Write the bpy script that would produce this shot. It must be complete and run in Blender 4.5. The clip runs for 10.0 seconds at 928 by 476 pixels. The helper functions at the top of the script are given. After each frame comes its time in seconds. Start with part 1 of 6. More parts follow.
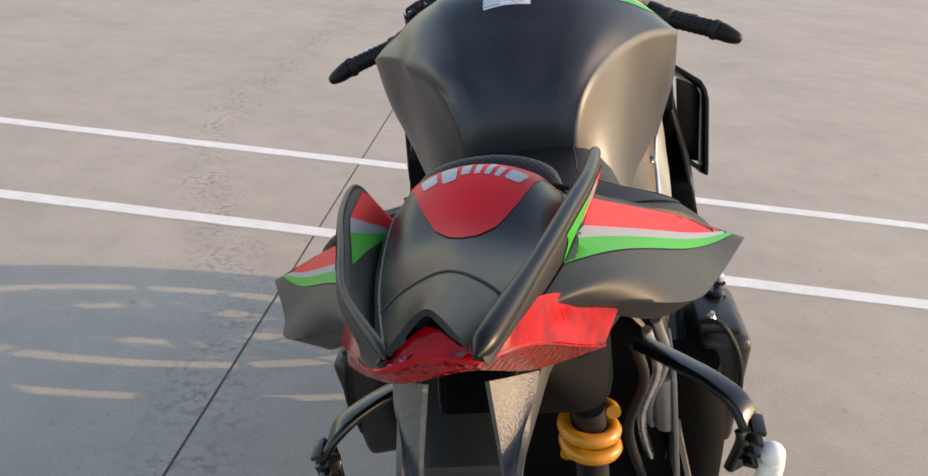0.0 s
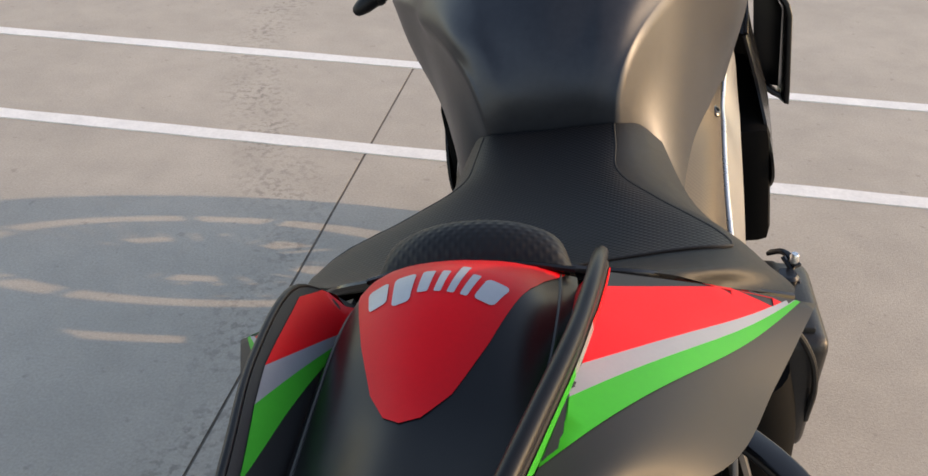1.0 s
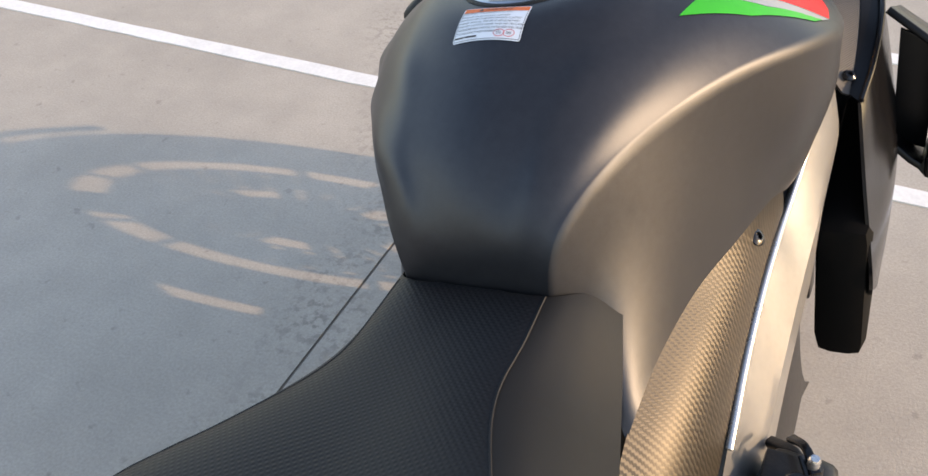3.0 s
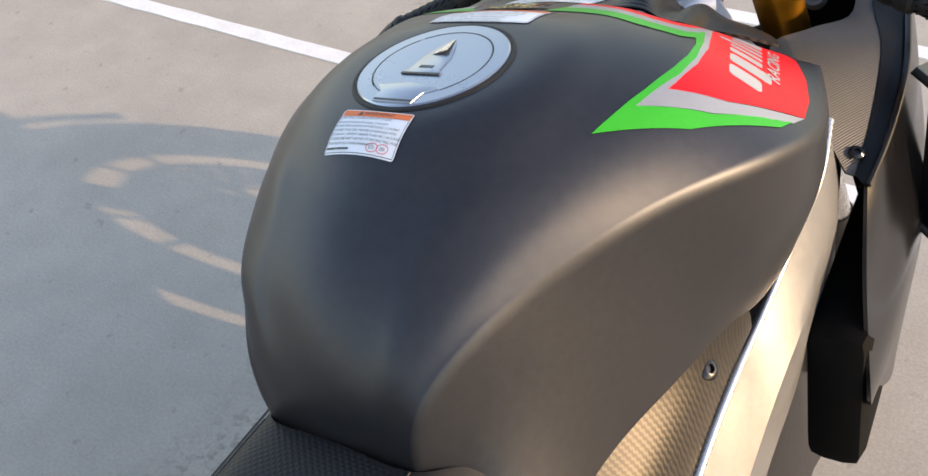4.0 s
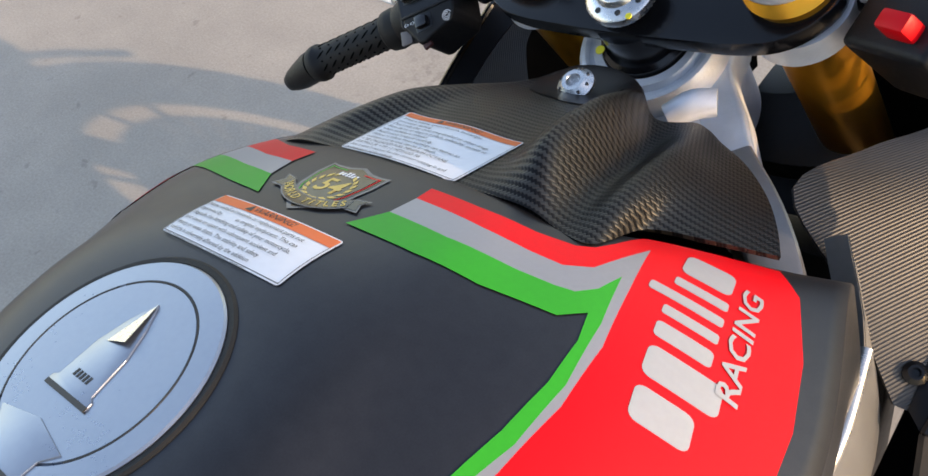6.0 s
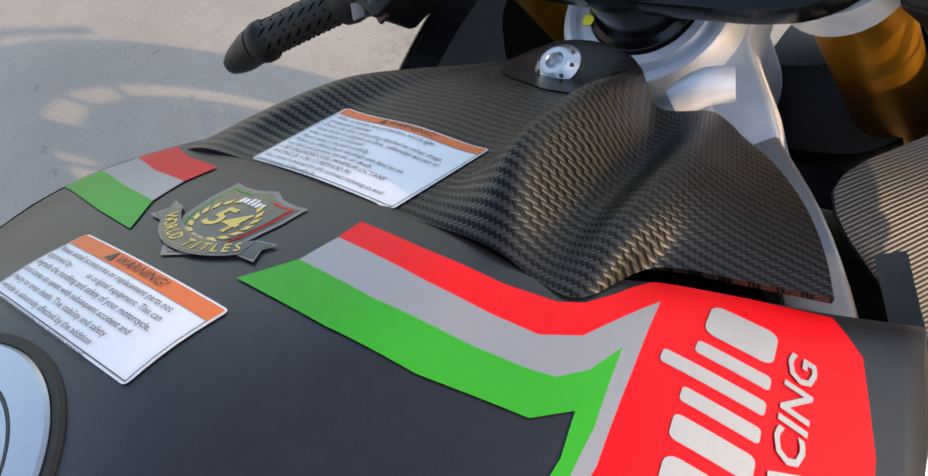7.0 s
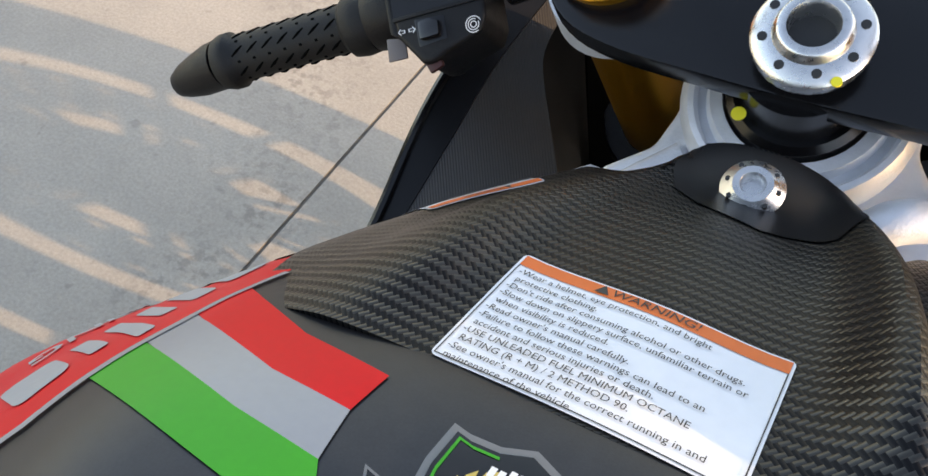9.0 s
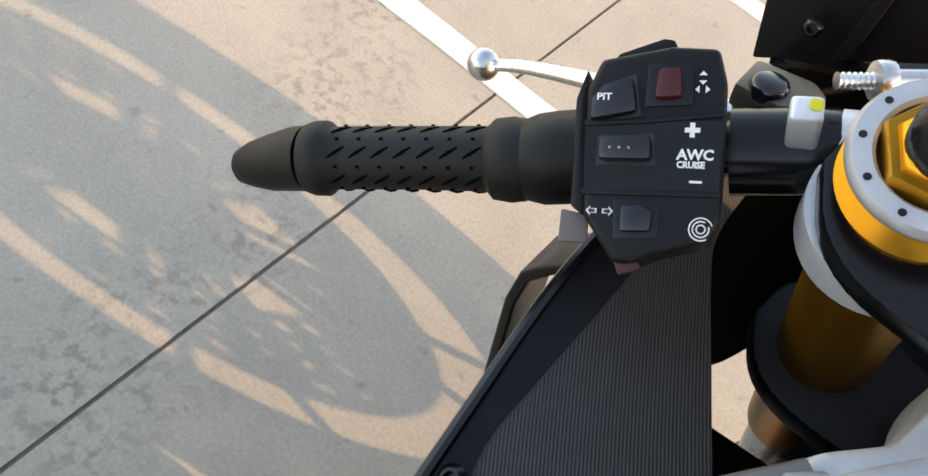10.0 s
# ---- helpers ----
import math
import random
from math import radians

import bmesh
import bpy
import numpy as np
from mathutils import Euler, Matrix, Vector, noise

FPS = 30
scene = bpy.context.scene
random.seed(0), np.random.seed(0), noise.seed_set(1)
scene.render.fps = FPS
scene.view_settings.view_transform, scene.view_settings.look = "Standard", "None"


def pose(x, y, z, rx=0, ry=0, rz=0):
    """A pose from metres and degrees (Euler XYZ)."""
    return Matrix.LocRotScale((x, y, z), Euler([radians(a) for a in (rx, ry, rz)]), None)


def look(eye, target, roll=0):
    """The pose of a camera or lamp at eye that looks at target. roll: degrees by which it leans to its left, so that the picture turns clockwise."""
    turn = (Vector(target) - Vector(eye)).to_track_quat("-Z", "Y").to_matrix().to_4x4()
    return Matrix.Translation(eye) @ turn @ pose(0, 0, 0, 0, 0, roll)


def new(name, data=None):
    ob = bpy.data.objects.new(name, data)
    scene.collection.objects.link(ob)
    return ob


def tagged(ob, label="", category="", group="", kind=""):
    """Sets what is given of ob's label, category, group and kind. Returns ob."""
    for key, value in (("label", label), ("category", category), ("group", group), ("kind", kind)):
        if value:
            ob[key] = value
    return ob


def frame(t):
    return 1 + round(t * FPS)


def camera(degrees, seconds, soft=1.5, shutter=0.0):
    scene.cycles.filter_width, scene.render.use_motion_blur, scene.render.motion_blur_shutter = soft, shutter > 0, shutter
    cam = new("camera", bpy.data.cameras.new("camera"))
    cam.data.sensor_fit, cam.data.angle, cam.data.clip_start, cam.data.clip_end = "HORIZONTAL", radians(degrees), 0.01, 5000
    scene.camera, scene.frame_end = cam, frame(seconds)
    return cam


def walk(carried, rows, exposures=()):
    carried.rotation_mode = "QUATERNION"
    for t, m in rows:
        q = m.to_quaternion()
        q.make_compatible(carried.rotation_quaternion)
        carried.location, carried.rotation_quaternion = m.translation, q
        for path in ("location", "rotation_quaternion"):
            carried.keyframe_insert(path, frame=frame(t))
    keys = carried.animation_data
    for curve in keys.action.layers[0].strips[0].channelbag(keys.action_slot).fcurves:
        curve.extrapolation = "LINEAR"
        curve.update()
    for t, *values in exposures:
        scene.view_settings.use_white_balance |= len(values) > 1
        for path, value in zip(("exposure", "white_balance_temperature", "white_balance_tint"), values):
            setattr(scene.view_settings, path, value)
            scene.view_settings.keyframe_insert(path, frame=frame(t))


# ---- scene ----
cam = camera(58.6, 10.0)
PATH = [
    (0, (-0.125, 0.175, 1.167), (-0.222, 1.985, 0.322), 5.5),
    (0.5, (-0.123, 0.252, 1.199), (-0.255, 1.994, 0.226), 2.5),
    (1, (-0.089, 0.365, 1.221), (-0.339, 2.004, 0.102), 1.4),
    (1.5, (-0.025, 0.47, 1.242), (-0.4, 1.998, 0.008), 1.3),
    (2, (-0.005, 0.536, 1.26), (-0.481, 1.982, -0.037), -1.0),
    (2.5, (0.028, 0.586, 1.287), (-0.517, 2.0, -0.018), -2.4),
    (2.7, (0.054, 0.633, 1.297), (-0.552, 2.021, -0.009), -2.9),
    (3.8, (0.14, 0.874, 1.329), (-0.657, 2.086, -0.047), -4.7),
    (4, (0.14, 0.919, 1.328), (-0.669, 2.114, -0.057), -5.8),
    (4.5, (0.113, 1.031, 1.325), (-0.702, 2.186, -0.09), -7.6),
    (5, (0.095, 1.126, 1.319), (-0.752, 2.196, -0.143), -9.3),
    (5.5, (0.091, 1.243, 1.307), (-0.809, 2.205, -0.197), -10.5),
    (5.7, (0.096, 1.277, 1.301), (-0.815, 2.187, -0.229), -11.2),
    (6.8, (0.065, 1.382, 1.229), (-0.821, 2.19, -0.372), -14.0),
    (7, (0.05, 1.394, 1.217), (-0.813, 2.211, -0.392), -14.1),
    (7.5, (0.019, 1.417, 1.197), (-0.754, 2.274, -0.436), -12.2),
    (8, (-0.022, 1.418, 1.19), (-0.708, 2.319, -0.459), -8.5),
    (8.5, (-0.081, 1.417, 1.182), (-0.662, 2.372, -0.477), -2.3),
    (9, (-0.148, 1.424, 1.17), (-0.603, 2.437, -0.493), 7.3),
    (9.5, (-0.226, 1.452, 1.139), (-0.623, 2.501, -0.517), 16.4),
    (10, (-0.292, 1.498, 1.096), (-0.7, 2.61, -0.515), 23.8),
]
walk(cam, [(t, look(eye, target, roll)) for t, eye, target, roll in PATH], [(0, 1.46, 7800, 18), (1.2, 1.44, 7900, 18), (2.2, 1.70, 7600, 18), (4, 1.74, 7550, 18), (5, 1.69, 7500, 18), (5.6, 1.59, 7500, 18), (7.8, 1.66, 7450, 18), (8.5, 1.92, 8100, 18), (9.2, 2.05, 8700, 18), (10, 2.17, 9000, 18)])

# ---------------------------------------------------------------- light
SUN_TO = Vector((3.35, 0.42, 1.0)).normalized()
elev = math.asin(SUN_TO.z)
world = bpy.data.worlds.new("sky")
scene.world = world
world.use_nodes = True
sky = world.node_tree.nodes.new("ShaderNodeTexSky")
sky.sky_type = "NISHITA"
sky.sun_disc = False
sky.sun_elevation = elev
sky.sun_rotation = math.atan2(SUN_TO.x, SUN_TO.y)
sky.air_density, sky.dust_density = 1.0, 0.6
world.node_tree.nodes["Background"].inputs[1].default_value = 0.15
world.node_tree.links.new(sky.outputs[0], world.node_tree.nodes["Background"].inputs[0])

sun_data = bpy.data.lights.new("sun", "SUN")
sun_data.energy, sun_data.angle, sun_data.color = 1.52, radians(0.55), (1.0, 0.77, 0.50)
sun = new("sun", sun_data)
sun.matrix_world = look(SUN_TO * 20, (0, 0, 0))


# ---------------------------------------------------------------- materials
def material(name, color, rough=0.5, metal=0.0, grain=0.0, grain_scale=60.0, bump=0.0, bump_scale=300.0, coat=0.0, spec=0.5, rough_var=0.0, sheen=0.0):
    """A surface with colour variation at two scales, uneven gloss and fine relief."""
    m = bpy.data.materials.new(name)
    m.use_nodes = True
    nt = m.node_tree
    b = nt.nodes["Principled BSDF"]
    b.inputs["Base Color"].default_value = (*color, 1)
    b.inputs["Roughness"].default_value = rough
    b.inputs["Metallic"].default_value = metal
    b.inputs["Specular IOR Level"].default_value = spec
    b.inputs["Coat Weight"].default_value = coat
    b.inputs["Coat Roughness"].default_value = 0.12
    tc = nt.nodes.new("ShaderNodeTexCoord")
    if grain or rough_var:
        n1 = nt.nodes.new("ShaderNodeTexNoise")
        n1.inputs["Scale"].default_value, n1.inputs["Detail"].default_value = grain_scale, 6
        n2 = nt.nodes.new("ShaderNodeTexNoise")
        n2.inputs["Scale"].default_value, n2.inputs["Detail"].default_value = grain_scale / 9, 4
        nt.links.new(tc.outputs["Object"], n1.inputs["Vector"])
        nt.links.new(tc.outputs["Object"], n2.inputs["Vector"])
        add = nt.nodes.new("ShaderNodeMath")
        add.operation = "ADD"
        nt.links.new(n1.outputs["Fac"], add.inputs[0])
        nt.links.new(n2.outputs["Fac"], add.inputs[1])
        if grain:
            r = nt.nodes.new("ShaderNodeMapRange")
            r.inputs["From Min"].default_value, r.inputs["From Max"].default_value = 0.6, 1.4
            r.inputs["To Min"].default_value, r.inputs["To Max"].default_value = 1 - grain, 1 + grain
            nt.links.new(add.outputs[0], r.inputs["Value"])
            mul = nt.nodes.new("ShaderNodeVectorMath")
            mul.operation = "SCALE"
            mul.inputs[0].default_value = color
            nt.links.new(r.outputs[0], mul.inputs["Scale"])
            nt.links.new(mul.outputs[0], b.inputs["Base Color"])
        if rough_var:
            r2 = nt.nodes.new("ShaderNodeMapRange")
            r2.inputs["From Min"].default_value, r2.inputs["From Max"].default_value = 0.6, 1.4
            r2.inputs["To Min"].default_value, r2.inputs["To Max"].default_value = max(rough - rough_var, 0.02), rough + rough_var
            nt.links.new(add.outputs[0], r2.inputs["Value"])
            nt.links.new(r2.outputs[0], b.inputs["Roughness"])
    if bump:
        n3 = nt.nodes.new("ShaderNodeTexNoise")
        n3.inputs["Scale"].default_value, n3.inputs["Detail"].default_value = bump_scale, 3
        nt.links.new(tc.outputs["Object"], n3.inputs["Vector"])
        bp = nt.nodes.new("ShaderNodeBump")
        bp.inputs["Strength"].default_value, bp.inputs["Distance"].default_value = bump, 0.001
        nt.links.new(n3.outputs["Fac"], bp.inputs["Height"])
        nt.links.new(bp.outputs[0], b.inputs["Normal"])
    return m


def nodes_of(m):
    return m.node_tree, m.node_tree.nodes["Principled BSDF"]


MAT_SATIN = material("satin_black_paint", (0.006, 0.006, 0.007), 0.34, 0.0, 0.12, 900, 0.05, 2500, rough_var=0.03, spec=0.25)
MAT_TANK = material("satin_dark_metallic", (0.046, 0.048, 0.054), 0.40, 0.80, 0.12, 1200, 0.04, 2500, rough_var=0.03, spec=0.3)
MAT_PANEL = material("dark_grey_tail_paint", (0.015, 0.0155, 0.017), 0.46, 0.0, 0.12, 900, 0.05, 2500, rough_var=0.03, spec=0.25)
# shade put into the colour: near-black for unlit hollows and undersides
MAT_VOID = material("unlit_black", (0.003, 0.003, 0.003), 0.8, 0.0, 0.2, 90, spec=0.08)
MAT_PLASTIC = material("black_plastic", (0.006, 0.006, 0.007), 0.44, 0.0, 0.15, 200, 0.25, 900, rough_var=0.06, spec=0.25)
MAT_GLOSS = material("gloss_black", (0.005, 0.005, 0.006), 0.20, 0.0, 0.1, 200, rough_var=0.05, spec=0.4)
MAT_RUBBER = material("black_rubber", (0.008, 0.008, 0.008), 0.6, 0.0, 0.15, 150, 0.2, 700, spec=0.35)
MAT_TYRE = material("tyre_rubber", (0.022, 0.021, 0.021), 0.75, 0.0, 0.25, 80, 0.4, 400)
MAT_RED = material("signal_red_paint", (0.66, 0.003, 0.008), 0.42, 0.0, 0.05, 400, rough_var=0.03, spec=0.18)
MAT_GREEN = material("bright_green_paint", (0.013, 0.31, 0.023), 0.42, 0.0, 0.05, 400, rough_var=0.03, spec=0.2)
MAT_WHITE = material("silver_white_paint", (0.26, 0.27, 0.295), 0.40, 0.3, 0.05, 400, rough_var=0.03)
MAT_SILVER = material("brushed_aluminium_frame", (0.235, 0.235, 0.235), 0.40, 0.65, 0.10, 150, 0.10, 900, rough_var=0.08)
MAT_EDGE_GLINT = material("edge_glint_metal", (0.62, 0.62, 0.61), 0.30, 0.85, 0.05, 200, rough_var=0.08)
MAT_CAST = material("cast_aluminium", (0.70, 0.72, 0.76), 0.42, 0.35, 0.12, 90, 0.3, 500, rough_var=0.1)
MAT_STEEL = material("machined_steel", (0.62, 0.62, 0.62), 0.28, 1.0, 0.08, 300, rough_var=0.1)
MAT_GOLD = material("gold_anodised", (0.62, 0.28, 0.026), 0.34, 0.9, 0.08, 120, rough_var=0.08)
MAT_DARK = material("dark_engine_metal", (0.013, 0.013, 0.014), 0.45, 0.3, 0.3, 60, 0.3, 300, rough_var=0.1)
MAT_SPRING = material("yellow_spring", (0.50, 0.19, 0.010), 0.35, 0.0, 0.1, 120, rough_var=0.1)
MAT_ORANGE = material("orange_print", (0.75, 0.14, 0.02), 0.5, 0.0, 0.05, 300)
MAT_PAPER = material("white_label_vinyl", (0.72, 0.74, 0.77), 0.42, 0.0, 0.04, 200, rough_var=0.05)
MAT_INK = material("black_print", (0.02, 0.02, 0.02), 0.5)
MAT_GREYPRINT = material("grey_print", (0.34, 0.35, 0.37), 0.4, 0.2, 0.05, 300)
MAT_GOLDPRINT = material("gold_print", (0.55, 0.40, 0.10), 0.4, 0.3, 0.08, 300)
MAT_MARK = material("yellow_paint_dot", (0.75, 0.65, 0.03), 0.5)
MAT_WHITEPRINT = material("white_print", (0.75, 0.75, 0.75), 0.5)


# ---------------------------------------------------------------- mesh helpers
def part(name, bm, mat, parent=None, label="", smooth=True, angle=40):
    """Links a bmesh as one mesh object under a thing or part."""
    me = bpy.data.meshes.new(name)
    bm.normal_update()
    bm.to_mesh(me)
    bm.free()
    for mm in mat if isinstance(mat, (list, tuple)) else [mat]:
        me.materials.append(mm)
    if smooth:
        me.shade_smooth()
        me.set_sharp_from_angle(angle=radians(angle))
    ob = new(name, me)
    ob.parent = parent
    if label:
        ob["label"] = label
    return ob


def spline(points, n):
    """n points on a smooth curve through the given ones, evenly by length."""
    p = np.array(points, float)
    if len(p) == 2:
        return p[0] + (p[1] - p[0]) * np.linspace(0, 1, n)[:, None]
    ext = np.vstack([2 * p[0] - p[1], p, 2 * p[-1] - p[-2]])
    out = []
    for a, b, c, d in zip(ext[:-3], ext[1:-2], ext[2:-1], ext[3:]):
        k1 = max(np.linalg.norm(b - a), 1e-6) ** 0.5
        k2 = max(np.linalg.norm(c - b), 1e-6) ** 0.5
        k3 = max(np.linalg.norm(d - c), 1e-6) ** 0.5
        m1 = k2 * ((b - a) / k1 - (c - a) / (k1 + k2) + (c - b) / k2)
        m2 = k2 * ((c - b) / k2 - (d - b) / (k2 + k3) + (d - c) / k3)
        for s in np.linspace(0, 1, 24, endpoint=False):
            out.append(b * (2 * s**3 - 3 * s**2 + 1) + c * (3 * s**2 - 2 * s**3) + m1 * (s**3 - 2 * s**2 + s) + m2 * (s**3 - s**2))
    out.append(p[-1])
    out = np.array(out)
    ln = np.r_[0, np.cumsum(np.linalg.norm(np.diff(out, axis=0), axis=1))]
    at = np.linspace(0, ln[-1], n)
    return np.stack([np.interp(at, ln, out[:, k]) for k in range(out.shape[1])], 1)


def cage(rows, nu, nv, crease=()):
    """A smooth sheet [nv][nu] over a cage of rows of control points; rows named in crease stay sharp."""
    r = [spline(x, nu) for x in rows]
    cols = []
    cuts = [0, *crease, len(r) - 1]
    per = [max(2, round(nv * (b - a) / (len(r) - 1))) for a, b in zip(cuts, cuts[1:])]
    for i in range(nu):
        col = []
        for (a, b), k in zip(zip(cuts, cuts[1:]), per):
            s = spline([x[i] for x in r[a:b + 1]], k + 1)
            col.extend(s if not col else s[1:])
        cols.append(col)
    return np.array(cols).transpose(1, 0, 2)


def left_of(row):
    """The left-hand row to a right-hand one; the body stands slightly askew lower down."""
    q = np.array(row, float)
    q[:, 0] = -(q[:, 0] - 0.08 * (1.0 - q[:, 2]) * np.clip(q[:, 0] / 0.1, 0, 1))
    return q


def cage_sym(rows, nu, nv, crease=()):
    """The same over a cage given by its +x half, whose first row lies at x = 0; smooth across the middle."""
    r = [np.array(x, float) for x in rows]
    full = [left_of(x) for x in r[:0:-1]] + r
    n = len(r) - 1
    return cage(full, nu, 2 * nv, sorted([n - c for c in crease] + [n + c for c in crease]))


def add_sheet(bm, g, closed_u=False, closed_v=False, flip=False, mat=0):
    nv, nu = g.shape[:2]
    v = [[bm.verts.new(g[j, i]) for i in range(nu)] for j in range(nv)]
    for j in range(nv if closed_v else nv - 1):
        for i in range(nu if closed_u else nu - 1):
            q = [v[j][i], v[j][(i + 1) % nu], v[(j + 1) % nv][(i + 1) % nu], v[(j + 1) % nv][i]]
            if flip:
                q.reverse()
            try:
                bm.faces.new(q).material_index = mat
            except ValueError:
                pass
    return v


def sheet(g, thick=0.0, **k):
    """A bmesh of a sheet, thickened inwards."""
    bm = bmesh.new()
    add_sheet(bm, g, **k)
    bmesh.ops.remove_doubles(bm, verts=bm.verts, dist=1e-5)
    if thick:
        bmesh.ops.recalc_face_normals(bm, faces=bm.faces)
        bmesh.ops.solidify(bm, geom=bm.faces[:], thickness=thick)
    bmesh.ops.recalc_face_normals(bm, faces=bm.faces)
    return bm


def tube(points, radii, seg=12, bm=None, n=None, caps=True, flat=1.0):
    """A round bar along points with the radii given at them."""
    bm = bm or bmesh.new()
    p = np.array(points, float)
    rr = np.array(radii if hasattr(radii, "__len__") else [radii] * len(p), float)
    if n:
        q = spline(np.c_[p, rr], n)
        p, rr = q[:, :3], q[:, 3]
    t = np.gradient(p, axis=0)
    t /= np.maximum(np.linalg.norm(t, axis=1), 1e-9)[:, None]
    ref = np.array([0, 0, 1.0]) if abs(t[0][2]) < 0.9 else np.array([0, 1.0, 0])
    rings = []
    u = np.cross(t[0], ref)
    u /= np.linalg.norm(u)
    for a, b, r in zip(p, t, rr):
        u = u - b * (u @ b)
        u /= np.linalg.norm(u)
        w = np.cross(b, u)
        rings.append([bm.verts.new(a + r * (math.cos(x) * u + flat * math.sin(x) * w)) for x in np.arange(seg) * 2 * math.pi / seg])
    for a, b in zip(rings, rings[1:]):
        for i in range(seg):
            bm.faces.new((a[i], a[(i + 1) % seg], b[(i + 1) % seg], b[i]))
    if caps:
        bm.faces.new(rings[0][::-1])
        bm.faces.new(rings[-1])
    bmesh.ops.recalc_face_normals(bm, faces=bm.faces)
    return bm


def lathe(profile, seg=32, m=None, bm=None, closed=True):
    """A turned body: (radius, height) pairs about the local z axis, laid by the pose m."""
    bm = bm or bmesh.new()
    m = m or Matrix()
    rings = [[bm.verts.new(m @ Vector((r * math.cos(a), r * math.sin(a), h))) for a in np.arange(seg) * 2 * math.pi / seg] for r, h in profile]
    for a, b in zip(rings, rings[1:]):
        for i in range(seg):
            bm.faces.new((a[i], a[(i + 1) % seg], b[(i + 1) % seg], b[i]))
    if closed:
        for ring in (rings[0], rings[-1]):
            bm.faces.new(ring)
    bmesh.ops.remove_doubles(bm, verts=bm.verts, dist=1e-6)
    bmesh.ops.recalc_face_normals(bm, faces=bm.faces)
    return bm


def box(size, m=None, bevel=0.0, seg=2, bm=None):
    """A block about its centre with rounded edges."""
    own = bmesh.new()
    bmesh.ops.create_cube(own, size=1, matrix=Matrix.Diagonal((*size, 1)))
    if bevel:
        bmesh.ops.bevel(own, geom=own.edges[:], offset=bevel, segments=seg, profile=0.6, affect="EDGES")
    bmesh.ops.transform(own, matrix=m or Matrix(), verts=own.verts)
    if bm is None:
        return own
    tmp = bpy.data.meshes.new("tmp")
    own.to_mesh(tmp)
    own.free()
    bm.from_mesh(tmp)
    bpy.data.meshes.remove(tmp)
    return bm


def prism(outline, thick, m=None, bevel=0.0, seg=2, bm=None):
    """A plate of the given outline (x, y), its top at z = 0, laid by the pose m."""
    own = bmesh.new()
    f = own.faces.new([own.verts.new((x, y, 0)) for x, y in outline])
    own.normal_update()
    if f.normal.z < 0:
        f.normal_flip()
    geo = bmesh.ops.extrude_face_region(own, geom=[f])
    bmesh.ops.translate(own, verts=[v for v in geo["geom"] if isinstance(v, bmesh.types.BMVert)], vec=(0, 0, -thick))
    bmesh.ops.recalc_face_normals(own, faces=own.faces)
    if bevel:
        bmesh.ops.bevel(own, geom=own.edges[:], offset=bevel, segments=seg, profile=0.6, affect="EDGES", clamp_overlap=True)
    bmesh.ops.transform(own, matrix=m or Matrix(), verts=own.verts)
    if bm is None:
        return own
    tmp = bpy.data.meshes.new("tmp")
    own.to_mesh(tmp)
    own.free()
    bm.from_mesh(tmp)
    bpy.data.meshes.remove(tmp)
    return bm


def along(a, b, up=(0, 0, 1)):
    """A pose at a whose z axis points to b."""
    a, b = Vector(a), Vector(b)
    z = (b - a).normalized()
    x = Vector(up).cross(z)
    if x.length < 1e-4:
        x = Vector((0, 1, 0)).cross(z)
    x.normalize()
    y = z.cross(x)
    r = Matrix((x, y, z)).transposed().to_4x4()
    return Matrix.Translation(a) @ r


def beam(points, widths, heights, up=(0, 0, 1), bm=None, n=None, round_=0.35, seg=3):
    """A bar of rounded rectangular section along points."""
    bm = bm or bmesh.new()
    q = np.c_[np.array(points, float), np.broadcast_to(widths, len(points)), np.broadcast_to(heights, len(points))]
    q = spline(q, n) if n else q
    p = q[:, :3]
    t = np.gradient(p, axis=0)
    t /= np.linalg.norm(t, axis=1)[:, None]
    rings = []
    for a, b, w, h in zip(p, t, q[:, 3], q[:, 4]):
        x = np.cross(b, up)
        x /= np.linalg.norm(x)
        y = np.cross(x, b)
        r = round_ * min(w, h)
        ring = []
        for cx, cy, a0 in ((1, 1, 0), (-1, 1, 90), (-1, -1, 180), (1, -1, 270)):
            for k in range(seg + 1):
                an = radians(a0 + 90 * k / seg)
                ring.append(bm.verts.new(a + x * (cx * (w / 2 - r) + r * math.cos(an)) + y * (cy * (h / 2 - r) + r * math.sin(an))))
        rings.append(ring)
    m = len(rings[0])
    for a, b in zip(rings, rings[1:]):
        for i in range(m):
            bm.faces.new((a[i], a[(i + 1) % m], b[(i + 1) % m], b[i]))
    bm.faces.new(rings[0][::-1])
    bm.faces.new(rings[-1])
    bmesh.ops.recalc_face_normals(bm, faces=bm.faces)
    return bm


def polygon(bm, outline, mat=0, step=0.008):
    """Adds a flat outline (u, v), cut into a fine grid so that it can follow a curved surface."""
    own = bmesh.new()
    own.faces.new([own.verts.new((u, v, 0)) for u, v in outline])
    if step:
        o = np.array(outline)
        for k, nrm in ((0, (1, 0, 0)), (1, (0, 1, 0))):
            for c in np.arange(math.floor(o[:, k].min() / step) * step, o[:, k].max(), step):
                co = [0, 0, 0]
                co[k] = c
                bmesh.ops.bisect_plane(own, geom=own.verts[:] + own.edges[:] + own.faces[:], plane_co=co, plane_no=nrm)
    for f in own.faces:
        f.material_index = mat
    tmp = bpy.data.meshes.new("tmp")
    own.to_mesh(tmp)
    own.free()
    bm.from_mesh(tmp)
    bpy.data.meshes.remove(tmp)
    return bm


